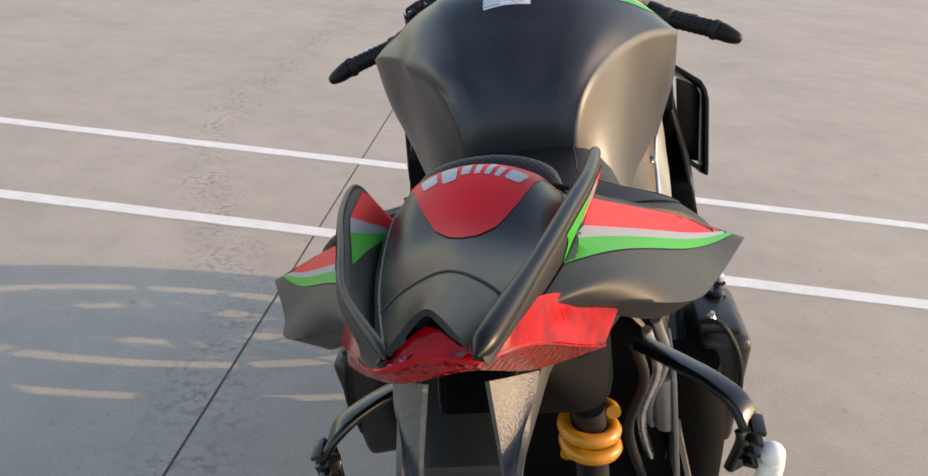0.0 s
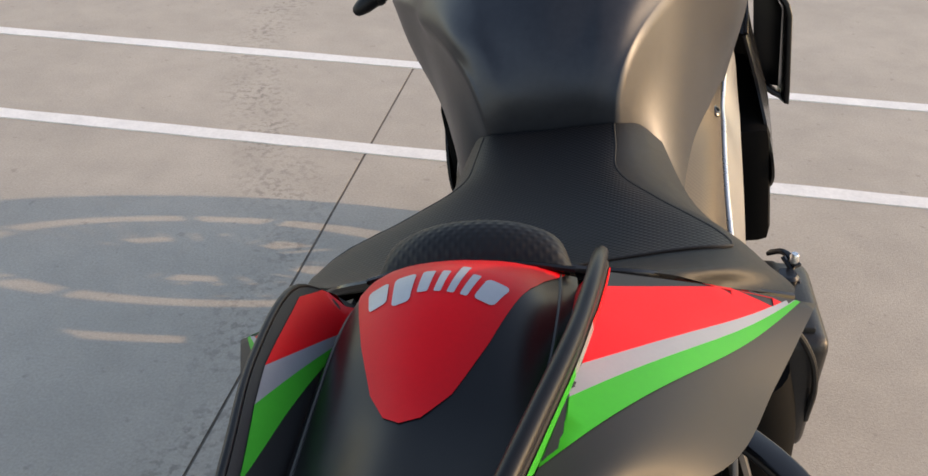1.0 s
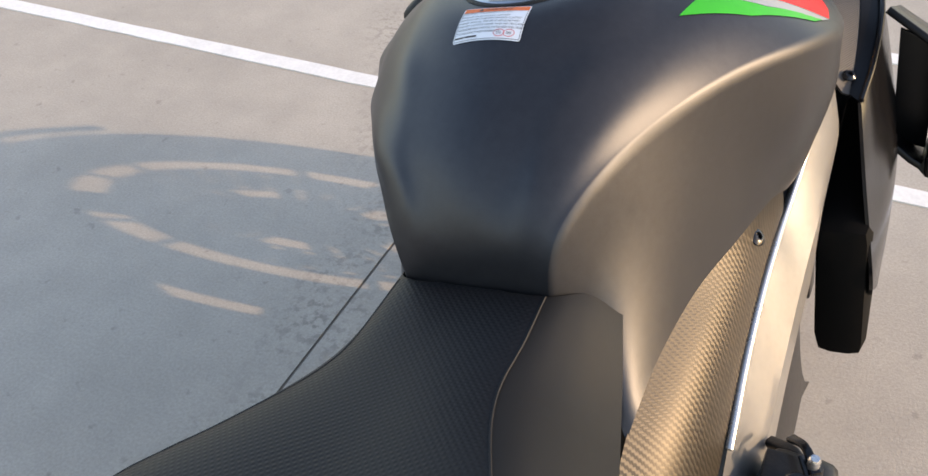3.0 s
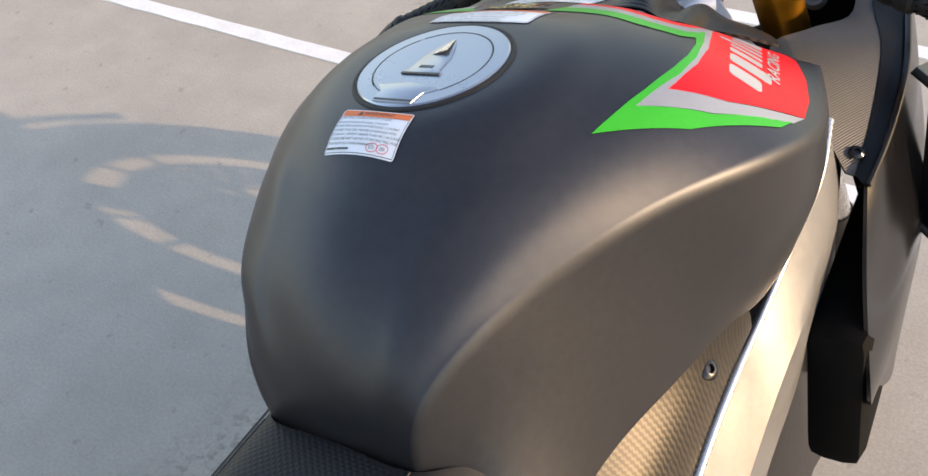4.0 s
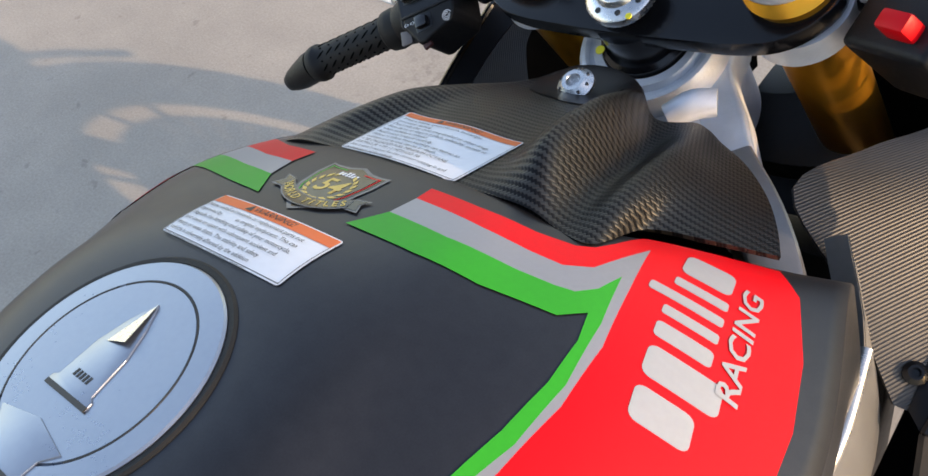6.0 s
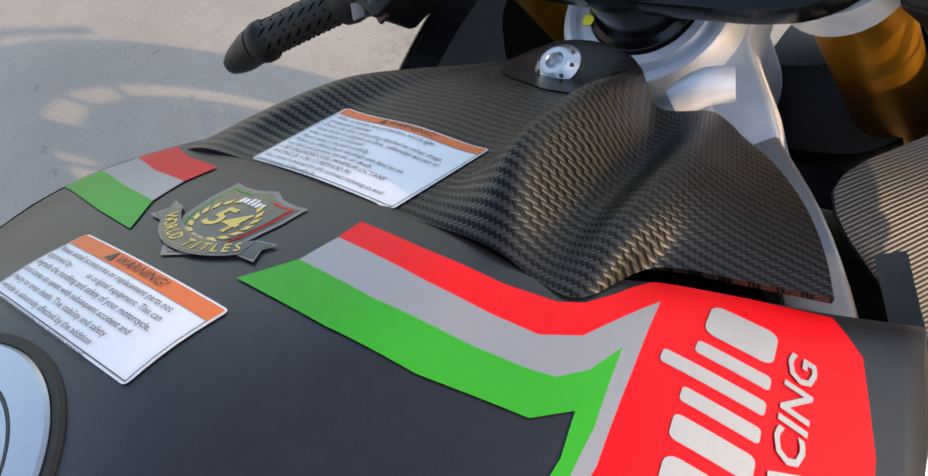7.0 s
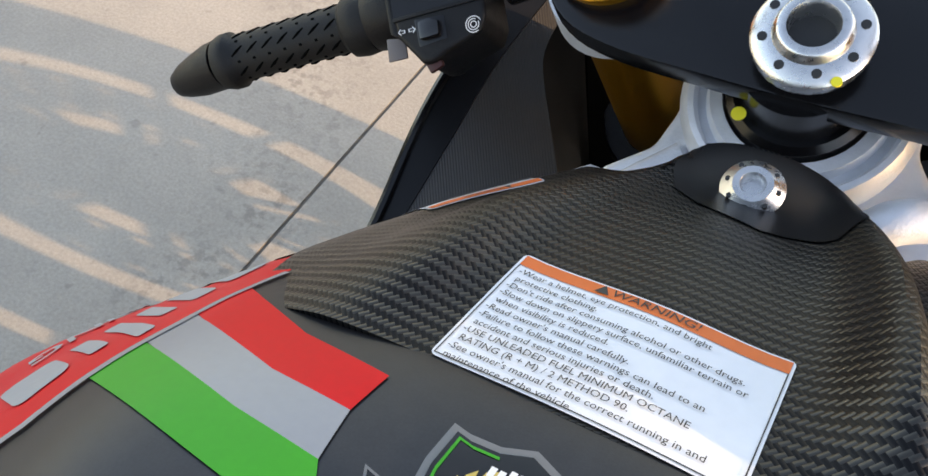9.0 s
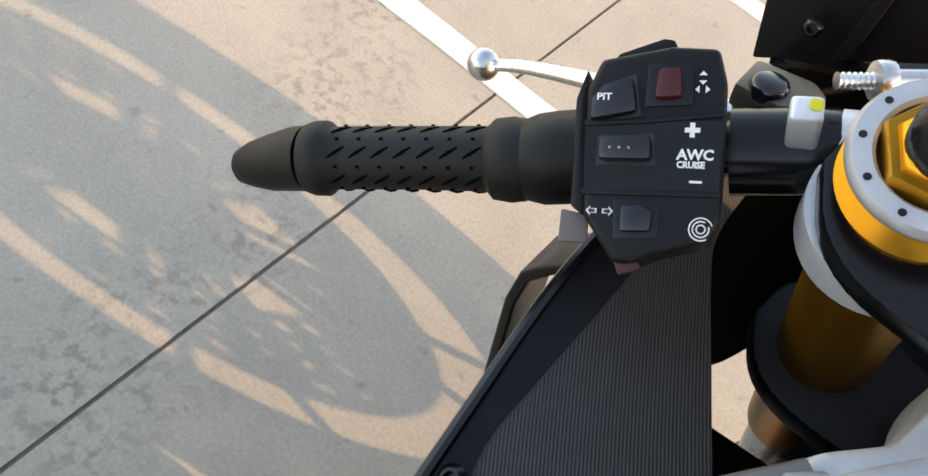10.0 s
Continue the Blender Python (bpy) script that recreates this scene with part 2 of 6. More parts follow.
def lettering(bm, body, size, at, turn=0.0, mat=0, lift=0.0, wide=1.0, align="LEFT", shear=0.0, bold=0.0):
    """Adds flat letters of the built-in font in the (u, v) plane, their base line starting at the point given."""
    c = bpy.data.curves.new("letters", "FONT")
    c.body, c.size, c.align_x, c.shear, c.offset, c.resolution_u = body, size, align, shear, bold, 2
    ob = bpy.data.objects.new("letters", c)
    scene.collection.objects.link(ob)
    dg = bpy.context.evaluated_depsgraph_get()
    me = bpy.data.meshes.new_from_object(ob.evaluated_get(dg))
    m = Matrix.Translation((at[0], at[1], lift)) @ Matrix.Rotation(radians(turn), 4, "Z") @ Matrix.Diagonal((wide, 1, 1, 1))
    me.transform(m)
    me.materials.clear()
    for p in me.polygons:
        p.material_index = mat
    bm.from_mesh(me)
    bpy.data.objects.remove(ob)
    bpy.data.curves.remove(c)
    bpy.data.meshes.remove(me)
    return bm


def drape(bm, bvh, m=None, off=0.0006):
    """Lays a flat bmesh onto a surface along the -z axis of the pose m; its own z lifts it further."""
    m = m or Matrix.Translation((0, 0, 1.4))
    way = -(m.to_3x3() @ Vector((0, 0, 1)))
    gone = []
    for v in bm.verts:
        lift = v.co.z
        start = m @ Vector((v.co.x, v.co.y, 0))
        hit, nrm, _, _ = bvh.ray_cast(start, way)
        if hit is None:
            near, nrm, _, _ = bvh.find_nearest(start + way * 0.42)
            v.co = near - way * (off + lift)
        else:
            v.co = hit - nrm * (off + lift) if nrm.dot(way) > 0 else hit + nrm * (off + lift)
    bmesh.ops.delete(bm, geom=gone, context="VERTS")
    bmesh.ops.recalc_face_normals(bm, faces=bm.faces)
    for f in bm.faces:
        if f.normal.dot(way) > 0:
            f.normal_flip()
    return bm


def ring_outline(cx, cy, r, n=40, ry=None):
    return [(cx + r * math.cos(a), cy + (ry or r) * math.sin(a)) for a in np.arange(n) * 2 * math.pi / n]


def pill(u0, u1, lo, hi, r):
    """A rounded block in the plane of a mark, leaning forward a little."""
    o = []
    for cx, cy, a0 in ((u1 - r, hi - r, 0), (u0 + r, hi - r, 90), (u0 + r, lo + r, 180), (u1 - r, lo + r, 270)):
        for k in range(5):
            a = radians(a0 + 22.5 * k)
            o.append((cx + r * math.cos(a), cy + r * math.sin(a)))
    return [(x + .10 * y, y) for x, y in o]


# the maker's mark stands as plain rounded blocks of its colour and size: (width, from, to)
MARK = [(.74, .02, .98), (.74, -.28, .98), (.42, 0, 1), (.27, 0, 1), (.27, 0, 1.36), (.27, 0, 1), (.74, .02, .98)]


def mark_blocks(place, size, gap, bvh, parent, step=.005, off=.0009):
    """Lays the blocks of the mark along place(u, v), which gives the point on the flat plan."""
    u = 0
    for w, lo, hi in MARK:
        out = [place(size * p, size * q) for p, q in pill(u, u + w, lo, hi, w * .22)]
        part("mark_block", drape(polygon(bmesh.new(), out, 0, step), bvh, off=off), MAT_GREYPRINT, parent)
        u += w + gap


# ---------------------------------------------------------------- ground
def concrete():
    m = material("pale_concrete", (0.40, 0.36, 0.31), 0.85, 0.0, bump=0.0)
    nt, b = nodes_of(m)
    tc = nt.nodes.new("ShaderNodeTexCoord")

    def tex(scale, detail=6.0, rough=0.6):
        n = nt.nodes.new("ShaderNodeTexNoise")
        n.inputs["Scale"].default_value, n.inputs["Detail"].default_value, n.inputs["Roughness"].default_value = scale, detail, rough
        nt.links.new(tc.outputs["Object"], n.inputs["Vector"])
        return n.outputs["Fac"]

    def ramp(src, lo, hi, a, z):
        r = nt.nodes.new("ShaderNodeMapRange")
        for k, v in zip(("From Min", "From Max", "To Min", "To Max"), (lo, hi, a, z)):
            r.inputs[k].default_value = v
        nt.links.new(src, r.inputs["Value"])
        return r.outputs[0]

    def times(a, c):
        n = nt.nodes.new("ShaderNodeMath")
        n.operation = "MULTIPLY"
        nt.links.new(a, n.inputs[0])
        nt.links.new(c, n.inputs[1])
        return n.outputs[0]

    v = times(times(ramp(tex(1.1), 0.3, 0.7, 0.88, 1.10), ramp(tex(7), 0.3, 0.7, 0.93, 1.06)), ramp(tex(160, 3), 0.3, 0.7, 0.88, 1.10))
    spots = ramp(tex(26, 2), 0.66, 0.74, 1.0, 0.80)
    v = times(v, spots)
    # dark tyre spatter along an old track
    sep = nt.nodes.new("ShaderNodeSeparateXYZ")
    nt.links.new(tc.outputs["Object"], sep.inputs[0])
    cv = nt.nodes.new("ShaderNodeFloatCurve")
    line = cv.mapping.curves[0]
    for i, (y, x) in enumerate([(0.9, -0.72), (1.42, -0.73), (1.74, -0.76), (2.02, -0.82), (2.32, -0.93), (2.58, -1.06), (2.90, -1.22), (3.4, -1.45)]):
        at = ((y - 0.9) / 2.5, (x + 1.5) / 0.8)
        if i in (0, 1):
            line.points[i].location = at
        else:
            line.points.new(*at)
    line.points[1].location = ((1.42 - 0.9) / 2.5, (1.5 - 0.73) / 0.8)
    cv.mapping.update()
    nt.links.new(ramp(sep.outputs["Y"], 0.9, 3.4, 0.0, 1.0), cv.inputs["Value"])
    gap = nt.nodes.new("ShaderNodeMath")
    gap.operation = "SUBTRACT"
    nt.links.new(sep.outputs["X"], gap.inputs[0])
    nt.links.new(ramp(cv.outputs[0], 0.0, 1.0, -1.5, -0.7), gap.inputs[1])
    dist = nt.nodes.new("ShaderNodeMath")
    dist.operation = "ABSOLUTE"
    nt.links.new(gap.outputs[0], dist.inputs[0])
    band = ramp(dist.outputs[0], 0.03, 0.17, 1.0, 0.0)
    specks = times(times(ramp(tex(42, 3), 0.50, 0.60, 0.0, 0.36), ramp(tex(5, 2), 0.38, 0.62, 0.25, 1.0)), band)
    inv = nt.nodes.new("ShaderNodeMath")
    inv.operation = "SUBTRACT"
    inv.inputs[0].default_value = 1.0
    nt.links.new(specks, inv.inputs[1])
    v = times(v, inv.outputs[0])
    mul = nt.nodes.new("ShaderNodeVectorMath")
    mul.operation = "SCALE"
    mul.inputs[0].default_value = (0.40, 0.355, 0.30)
    nt.links.new(v, mul.inputs["Scale"])
    nt.links.new(mul.outputs[0], b.inputs["Base Color"])
    bp = nt.nodes.new("ShaderNodeBump")
    bp.inputs["Strength"].default_value, bp.inputs["Distance"].default_value = 0.5, 0.002
    nt.links.new(tex(220, 4), bp.inputs["Height"])
    nt.links.new(bp.outputs[0], b.inputs["Normal"])
    return m


MAT_CONCRETE = concrete()
MAT_GROOVE = material("dark_joint_filler", (0.17, 0.145, 0.12), 0.9, 0.0, 0.3, 60, 0.4, 300)
MAT_LINE = material("worn_white_road_paint", (0.74, 0.72, 0.69), 0.7, 0.0, 0.12, 90, 0.3, 400)

# the slab on either side of the joint, which is a shallow groove in one sheet
JOINT_X = -0.738
bm = bmesh.new()
xs = [-300, -40, -8, JOINT_X - 0.0034, JOINT_X - 0.0022, JOINT_X + 0.0022, JOINT_X + 0.0034, 8, 40, 300]
zs = [0, 0, 0, 0, -0.003, -0.003, 0, 0, 0, 0]
ys = [-300, -30, -3, 0, 3, 6, 30, 300]
g = np.array([[(x, y, z) for x, z in zip(xs, zs)] for y in ys])
add_sheet(bm, g)
for f in bm.faces:
    c = f.calc_center_median()
    f.material_index = 1 if abs(c.x - JOINT_X) < 0.0036 else 0
ground = part("ground", bm, [MAT_CONCRETE, MAT_GROOVE], smooth=False)
tagged(ground, "pale tan concrete parking ground with a narrow joint", "ground", kind="structure")


def road_line(y, width):
    bm = bmesh.new()
    n = 160
    rng = random.Random(int(y * 1000))
    lo, hi = [], []
    for i in range(n + 1):
        x = -9 + 18 * i / n
        lo.append(Vector((x, y - width / 2 + rng.uniform(-0.002, 0.002), 0.004)))
        hi.append(Vector((x, y + width / 2 + rng.uniform(-0.002, 0.002), 0.004)))
    lo, hi = [bm.verts.new(v) for v in lo], [bm.verts.new(v) for v in hi]
    for i in range(n):
        bm.faces.new((lo[i], lo[i + 1], hi[i + 1], hi[i]))
    geo = bmesh.ops.extrude_face_region(bm, geom=bm.faces[:])
    bmesh.ops.translate(bm, verts=[v for v in geo["geom"] if isinstance(v, bmesh.types.BMVert)], vec=(0, 0, -0.004))
    bmesh.ops.recalc_face_normals(bm, faces=bm.faces)
    ob = part("parking_line", bm, MAT_LINE, smooth=False)
    return tagged(ob, "worn white painted parking line on the concrete", "road marking", "parking lines", "structure")


road_line(2.585, 0.062)
road_line(3.275, 0.062)



# ---------------------------------------------------------------- motorcycle
bike = new("motorcycle")
bike.matrix_world = pose(0.058, 1.637, 0, 0, -12, 0)
tagged(bike, "black sport motorcycle with red and green graphics on its side stand", "motorcycle")
from mathutils.bvhtree import BVHTree

# fuel tank
TANK_ROWS = [
    [(0, -.513, .852), (0, -.508, .900), (0, -.487, .945), (0, -.445, .988), (0, -.37, 1.020), (0, -.28, 1.030), (0, -.20, 1.0195), (0, -.1270, .9955), (0, -.116, .9870), (0, -.105, .960)],
    [(.035, -.513, .852), (.040, -.506, .905), (.045, -.480, .947), (.055, -.436, .985), (.072, -.36, 1.016), (.085, -.275, 1.0255), (.080, -.195, 1.0155), (.070, -.1255, .9897), (.070, -.115, .9810), (.070, -.105, .955)],
    [(.048, -.513, .854), (.052, -.507, .899), (.058, -.487, .938), (.067, -.453, .969), (.085, -.395, 1.000), (.105, -.330, 1.0135), (.114, -.265, 1.0145), (.110, -.19, 1.0045), (.099, -.1245, .9805), (.100, -.113, .9710), (.101, -.102, .945)],
    [(.060, -.513, .856), (.063, -.508, .890), (.069, -.495, .920), (.080, -.473, .943), (.099, -.430, .967), (.135, -.345, .989), (.163, -.260, .989), (.157, -.170, .978), (.135, -.087, .945), (.137, -.070, .912)],
    [(.068, -.512, .858), (.071, -.508, .888), (.079, -.495, .914), (.095, -.466, .934), (.121, -.415, .947), (.168, -.335, .953), (.220, -.240, .938), (.235, -.165, .914), (.203, -.040, .893), (.199, -.022, .872)],
    [(.090, -.500, .810), (.094, -.490, .838), (.101, -.474, .860), (.112, -.451, .875), (.134, -.406, .885), (.170, -.325, .885), (.214, -.240, .870), (.230, -.160, .855), (.212, -.048, .855)],
    [(.122, -.540, .742), (.126, -.525, .755), (.1325, -.475, .771), (.147, -.402, .784), (.168, -.330, .787), (.187, -.265, .788), (.196, -.215, .770), (.205, -.155, .770), (.212, -.100, .802), (.213, -.050, .820)],
]
tank_sheet = np.ascontiguousarray(cage_sym(TANK_ROWS, 72, 44, crease=(4,)))
# flat seat round the fuel filler
FILLER = (0.001, -.2985)
for p in tank_sheet.reshape(-1, 3):
    d = math.hypot(p[0] - FILLER[0], p[1] - FILLER[1])
    k = min(max((.125 - d) / .065, 0), 1)
    if p[2] > .95:
        p[2] += (1.0308 - p[2]) * k * k * (3 - 2 * k)
    # the left shoulder is drawn in towards the front and fuller at the back
    if p[0] < 0:
        ease = lambda v: min(max(v, 0), 1) ** 2 * (3 - 2 * min(max(v, 0), 1))
        p[0] *= 1 - .19 * ease((p[1] + .20) / .16) * min(max((-p[0] - .10) / .08, 0), 1)
        p[2] += .007 * ease((p[1] + .26) / .10) * ease((-p[0] - .07) / .05) * ease((p[2] - .90) / .04)
        p[0] *= 1 - .045 * ease((p[1] + .36) / .08) * ease((-p[0] - .09) / .05) * ease((p[2] - .945) / .03)
        p[0] -= .009 * ease((-.34 - p[1]) / .05) * ease((p[1] + .51) / .05) * math.exp(-((p[2] - .955) / .02) ** 2)
bm = sheet(tank_sheet, 0.003)
TANK_BVH = BVHTree.FromBMesh(bm)
tank = part("fuel_tank", bm, MAT_TANK, bike, "satin dark grey metal fuel tank", angle=85)

# rider's seat
MAT_VINYL = material("dark_seat_vinyl", (0.006, 0.006, 0.006), 0.54, 0.0, 0.12, 150, 0.25, 1400, rough_var=0.05, spec=0.3)


def knurled(name, base, cell, strength):
    """Black seat cloth with small raised diamonds."""
    m = material(name, base, 0.5, 0.0, 0.12, 120, spec=0.3)
    nt, b = nodes_of(m)
    tc = nt.nodes.new("ShaderNodeTexCoord")
    mp = nt.nodes.new("ShaderNodeMapping")
    mp.inputs["Rotation"].default_value = (0, 0, radians(45))
    nt.links.new(tc.outputs["Object"], mp.inputs["Vector"])
    outs = []
    for d in ("X", "Y"):
        w = nt.nodes.new("ShaderNodeTexWave")
        w.bands_direction = d
        w.inputs["Scale"].default_value = 0.314 / cell
        nt.links.new(mp.outputs[0], w.inputs["Vector"])
        outs.append(w.outputs["Fac"])
    mul = nt.nodes.new("ShaderNodeMath")
    mul.operation = "MULTIPLY"
    nt.links.new(outs[0], mul.inputs[0])
    nt.links.new(outs[1], mul.inputs[1])
    bp = nt.nodes.new("ShaderNodeBump")
    bp.inputs["Strength"].default_value, bp.inputs["Distance"].default_value = strength, 0.001
    nt.links.new(mul.outputs[0], bp.inputs["Height"])
    nt.links.new(bp.outputs[0], b.inputs["Normal"])
    return m


MAT_KNURL = knurled("knurled_seat_cloth", (0.0035, 0.0035, 0.0045), 0.0042, 0.26)
SEAT_ROWS = [
    [(0, -.513, .864), (0, -.60, .868), (0, -.70, .883), (0, -.79, .899), (0, -.85, .924), (0, -.885, .950)],
    [(.068, -.513, .864), (.070, -.605, .866), (.105, -.690, .880), (.140, -.765, .896), (.135, -.830, .914), (.100, -.872, .938)],
    [(.088, -.492, .852), (.100, -.585, .846), (.128, -.670, .858), (.160, -.755, .878), (.165, -.815, .894), (.140, -.845, .905)],
    [(.108, -.468, .826), (.132, -.560, .804), (.155, -.640, .815), (.178, -.740, .848), (.190, -.800, .868), (.187, -.818, .875)],
    [(.104, -.468, .784), (.126, -.560, .764), (.149, -.640, .780), (.168, -.740, .815), (.180, -.800, .840), (.178, -.818, .848)],
]
bm = sheet(cage_sym(SEAT_ROWS, 48, 30, crease=(3,)), 0.004)
SEAT_BVH = BVHTree.FromBMesh(bm)
seat = part("seat", bm, MAT_VINYL, bike, "black rider's seat with a knurled centre pad")
PAD = [(.066, -.515), (.068, -.560), (.069, -.606), (.078, -.640), (.102, -.690), (.126, -.735), (.150, -.783), (.152, -.792), (.147, -.799), (.100, -.812), (.062, -.822), (.044, -.833), (.036, -.850), (.034, -.868)]
pad_y = np.array([y for x, y in PAD][::-1])
pad_w = np.array([x for x, y in PAD][::-1])
pad_grid = np.array([[(k * (np.interp(y, pad_y, pad_w) if k > 0 or y > -.79 else np.interp(y, [-.868, -.83, -.79], [.100, .140, .151])), y, 0) for k in np.linspace(-1, 1, 49)] for y in np.linspace(-.515, -.868, 90)])
bm = bmesh.new()
add_sheet(bm, pad_grid)
part("seat_pad", drape(bm, SEAT_BVH, off=.0012), MAT_KNURL, seat, "black knurled cloth centre")
for sx in (1, -1):
    line = []
    for x, y in spline(PAD if sx > 0 else PAD[:7], 60):
        hit, nrm, _, _ = SEAT_BVH.ray_cast(Vector((sx * x, y, 1.3)), Vector((0, 0, -1)))
        if hit:
            line.append(hit + Vector((0, 0, .0009)))
    part("piping", tube(line, .0011, 6), material("grey_piping", (0.010, 0.010, 0.011), 0.6, spec=0.3), seat, "thin grey piping")
    edge = np.array([(.050, -.8875, .957), (.060, -.884, .951), (.095, -.873, .938), (.135, -.843, .904), (.186, -.817, .873)]) * np.array([sx, 1, 1])
    part("seam", tube(edge if sx > 0 else edge[:4], .0030, 8, n=24), MAT_GLOSS, seat)

# bump stop in front of the seat cowl
PAD_ROWS = [
    [(0, -.852, .940), (0, -.862, .970), (0, -.877, .985), (0, -.893, .982), (0, -.903, .971)],
    [(.030, -.856, .938), (.030, -.864, .967), (.031, -.878, .981), (.031, -.893, .979), (.031, -.902, .970)],
    [(.048, -.868, .935), (.049, -.872, .955), (.050, -.880, .971), (.051, -.892, .971), (.052, -.900, .967)],
    [(.058, -.885, .930), (.058, -.887, .944), (.058, -.890, .955), (.058, -.895, .960), (.058, -.899, .962)],
]
bump = part("bump_pad", sheet(cage_sym(PAD_ROWS, 24, 18), 0.003), knurled("knurled_bump_pad", (0.006, 0.006, 0.007), 0.0045, 0.28), bike, "black knurled bump pad")
part("seam", tube([(-.060, -.9015, .9635), (-.031, -.9045, .9715), (0, -.9055, .9725), (.031, -.9045, .9715), (.060, -.9015, .9635)], .0022, 8, n=24), MAT_GLOSS, bump)

# seat cowl
COWL_ROWS = [
    [(0, -.905, .970), (0, -.925, .990), (0, -.955, 1.004), (0, -1.04, .993), (0, -1.12, 1.006), (0, -1.168, 1.018)],
    [(.035, -.903, .969), (.037, -.925, .984), (.038, -.955, .994), (.030, -1.04, .985), (.020, -1.12, 1.000), (.012, -1.175, 1.010)],
    [(.060, -.898, .956), (.063, -.925, .961), (.064, -.955, .966), (.054, -1.04, .975), (.036, -1.12, .990), (.020, -1.185, 1.003)],
]
bm = sheet(cage_sym(COWL_ROWS, 40, 20), 0.003)
COWL_BVH = BVHTree.FromBMesh(bm)
cowl = part("seat_cowl", bm, MAT_SATIN, bike, "matt black seat cowl with a red panel")

# side panels and fins of the tail, the left ones a little lower
SIDE_BVH, FIN_BVH, SIDE_PANEL = {}, {}, {}
RIDGE = np.array([(.0750, -.914, .975), (.0790, -.945, 1.003), (.0725, -1.010, 1.0125), (.0600, -1.064, 1.0145), (.0450, -1.122, 1.0145), (.0240, -1.198, 1.0150)])
for side in (1, -1):
    shift = np.array([0, 0, 0]) if side > 0 else np.array([-.003, 0, -.010])
    RIDGE[-1] = (.0240, -1.198, 1.0150) if side > 0 else (.0140, -1.182, 1.0155)
    put = lambda r: np.array(r) * np.array([side, 1, 1]) + shift
    rows = [
        [(.074, -.892, .955), (.068, -.97, .968), (.056, -1.05, .977), (.036, -1.130, .985)],
        [(.136, -.867, .922), (.119, -.945, .934), (.086, -1.037, .962), (.044, -1.108, .980)],
        [(.196, -.842, .886), (.162, -.920, .893), (.131, -1.000, .920), (.085, -1.050, .950), (.046, -1.090, .970)],
        [(.168, -.842, .864), (.135, -.920, .871), (.108, -.985, .900), (.068, -1.040, .938), (.038, -1.082, .958)],
    ]
    bm = sheet(cage([put(r) for r in rows], 40, 20, crease=(2,)), 0.003)
    SIDE_BVH[side] = BVHTree.FromBMesh(bm)
    SIDE_PANEL[side] = part("side_panel", bm, MAT_PANEL, bike, "satin grey tail side panel", angle=80)
    fin_rows = [
        np.array([(.056, -.905, .950), (.058, -.960, .962), (.053, -1.010, .970), (.045, -1.060, .977), (.030, -1.125, .990), (.022, -1.172, 1.005)]),
        RIDGE + np.array([-.0035, .002, -.005]),
        RIDGE + np.array([0, 0, .0005]),
        RIDGE + np.array([.0030, -.002, -.005]),
        np.array([(.074, -.900, .953), (.074, -.93, .960), (.0665, -.984, .971), (.0604, -1.011, .972), (.0547, -1.053, .9785), (.040, -1.12, .988), (.030, -1.172, 1.005)]),
    ]
    g = cage([put(r) for r in fin_rows], 36, 20)
    bm = bmesh.new()
    add_sheet(bm, g)
    for e in (0, -1):
        bm.faces.new([bm.verts.new(p) for p in g[:, e]])
    bmesh.ops.remove_doubles(bm, verts=bm.verts, dist=1e-5)
    bmesh.ops.recalc_face_normals(bm, faces=bm.faces)
    FIN_BVH[side] = BVHTree.FromBMesh(bm)
    fin = part("tail_fin", bm, MAT_PANEL, bike, "grey tail fin under a black bar")
    ridge = put(np.concatenate([RIDGE, RIDGE[-1:] + np.array([-.001, -.003, -.0005])]))
    part("fin_bar", tube(ridge, np.array([.0022, .0036, .0040, .0042, .0042, .0040, .0012]) * (1 if side > 0 else .5), 14, n=40), MAT_SATIN, fin, "black rounded bar")
    # tricolour on both faces of the fin, slanting back
    for outer in (True, False):
        facing = side if outer else -side
        m = pose((.2 if outer else 0) * side, 0, 0, 90, 0, 90 * facing)
        low = [(-.910, .958), (-.960, .968), (-.984, .971), (-1.011, .972), (-1.053, .9785)] if outer else [(-.895, .954), (-.910, .957), (-.928, .961), (-.940, .964), (-.955, .968)]
        top = [(-1.000, 1.0065), (-1.030, 1.0080), (-1.085, 1.0090)] if outer else [(-1.011, 1.002), (-1.037, 1.003), (-1.080, 1.003)]
        lead = [(-.950, .9975), (-.925, .9820)]
        if side < 0 and not outer:
            top, lead = [(-1.011, 1.0075), (-1.037, 1.0085), (-1.080, 1.0085)], [(-.950, 1.0005), (-.925, .9860), (-.914, .9740)]
        for nm, mt, o in (("red_stripe", MAT_RED, low[:3] + [top[0]] + lead),
                          ("white_stripe", MAT_WHITE, [low[2], low[3], top[1], top[0]]),
                          ("green_stripe", MAT_GREEN, [low[3], low[4], top[2], top[1]])):
            part(nm, drape(polygon(bmesh.new(), [(y * facing, z + shift[2]) for y, z in o], 0, .010), FIN_BVH[side], m), mt, fin)

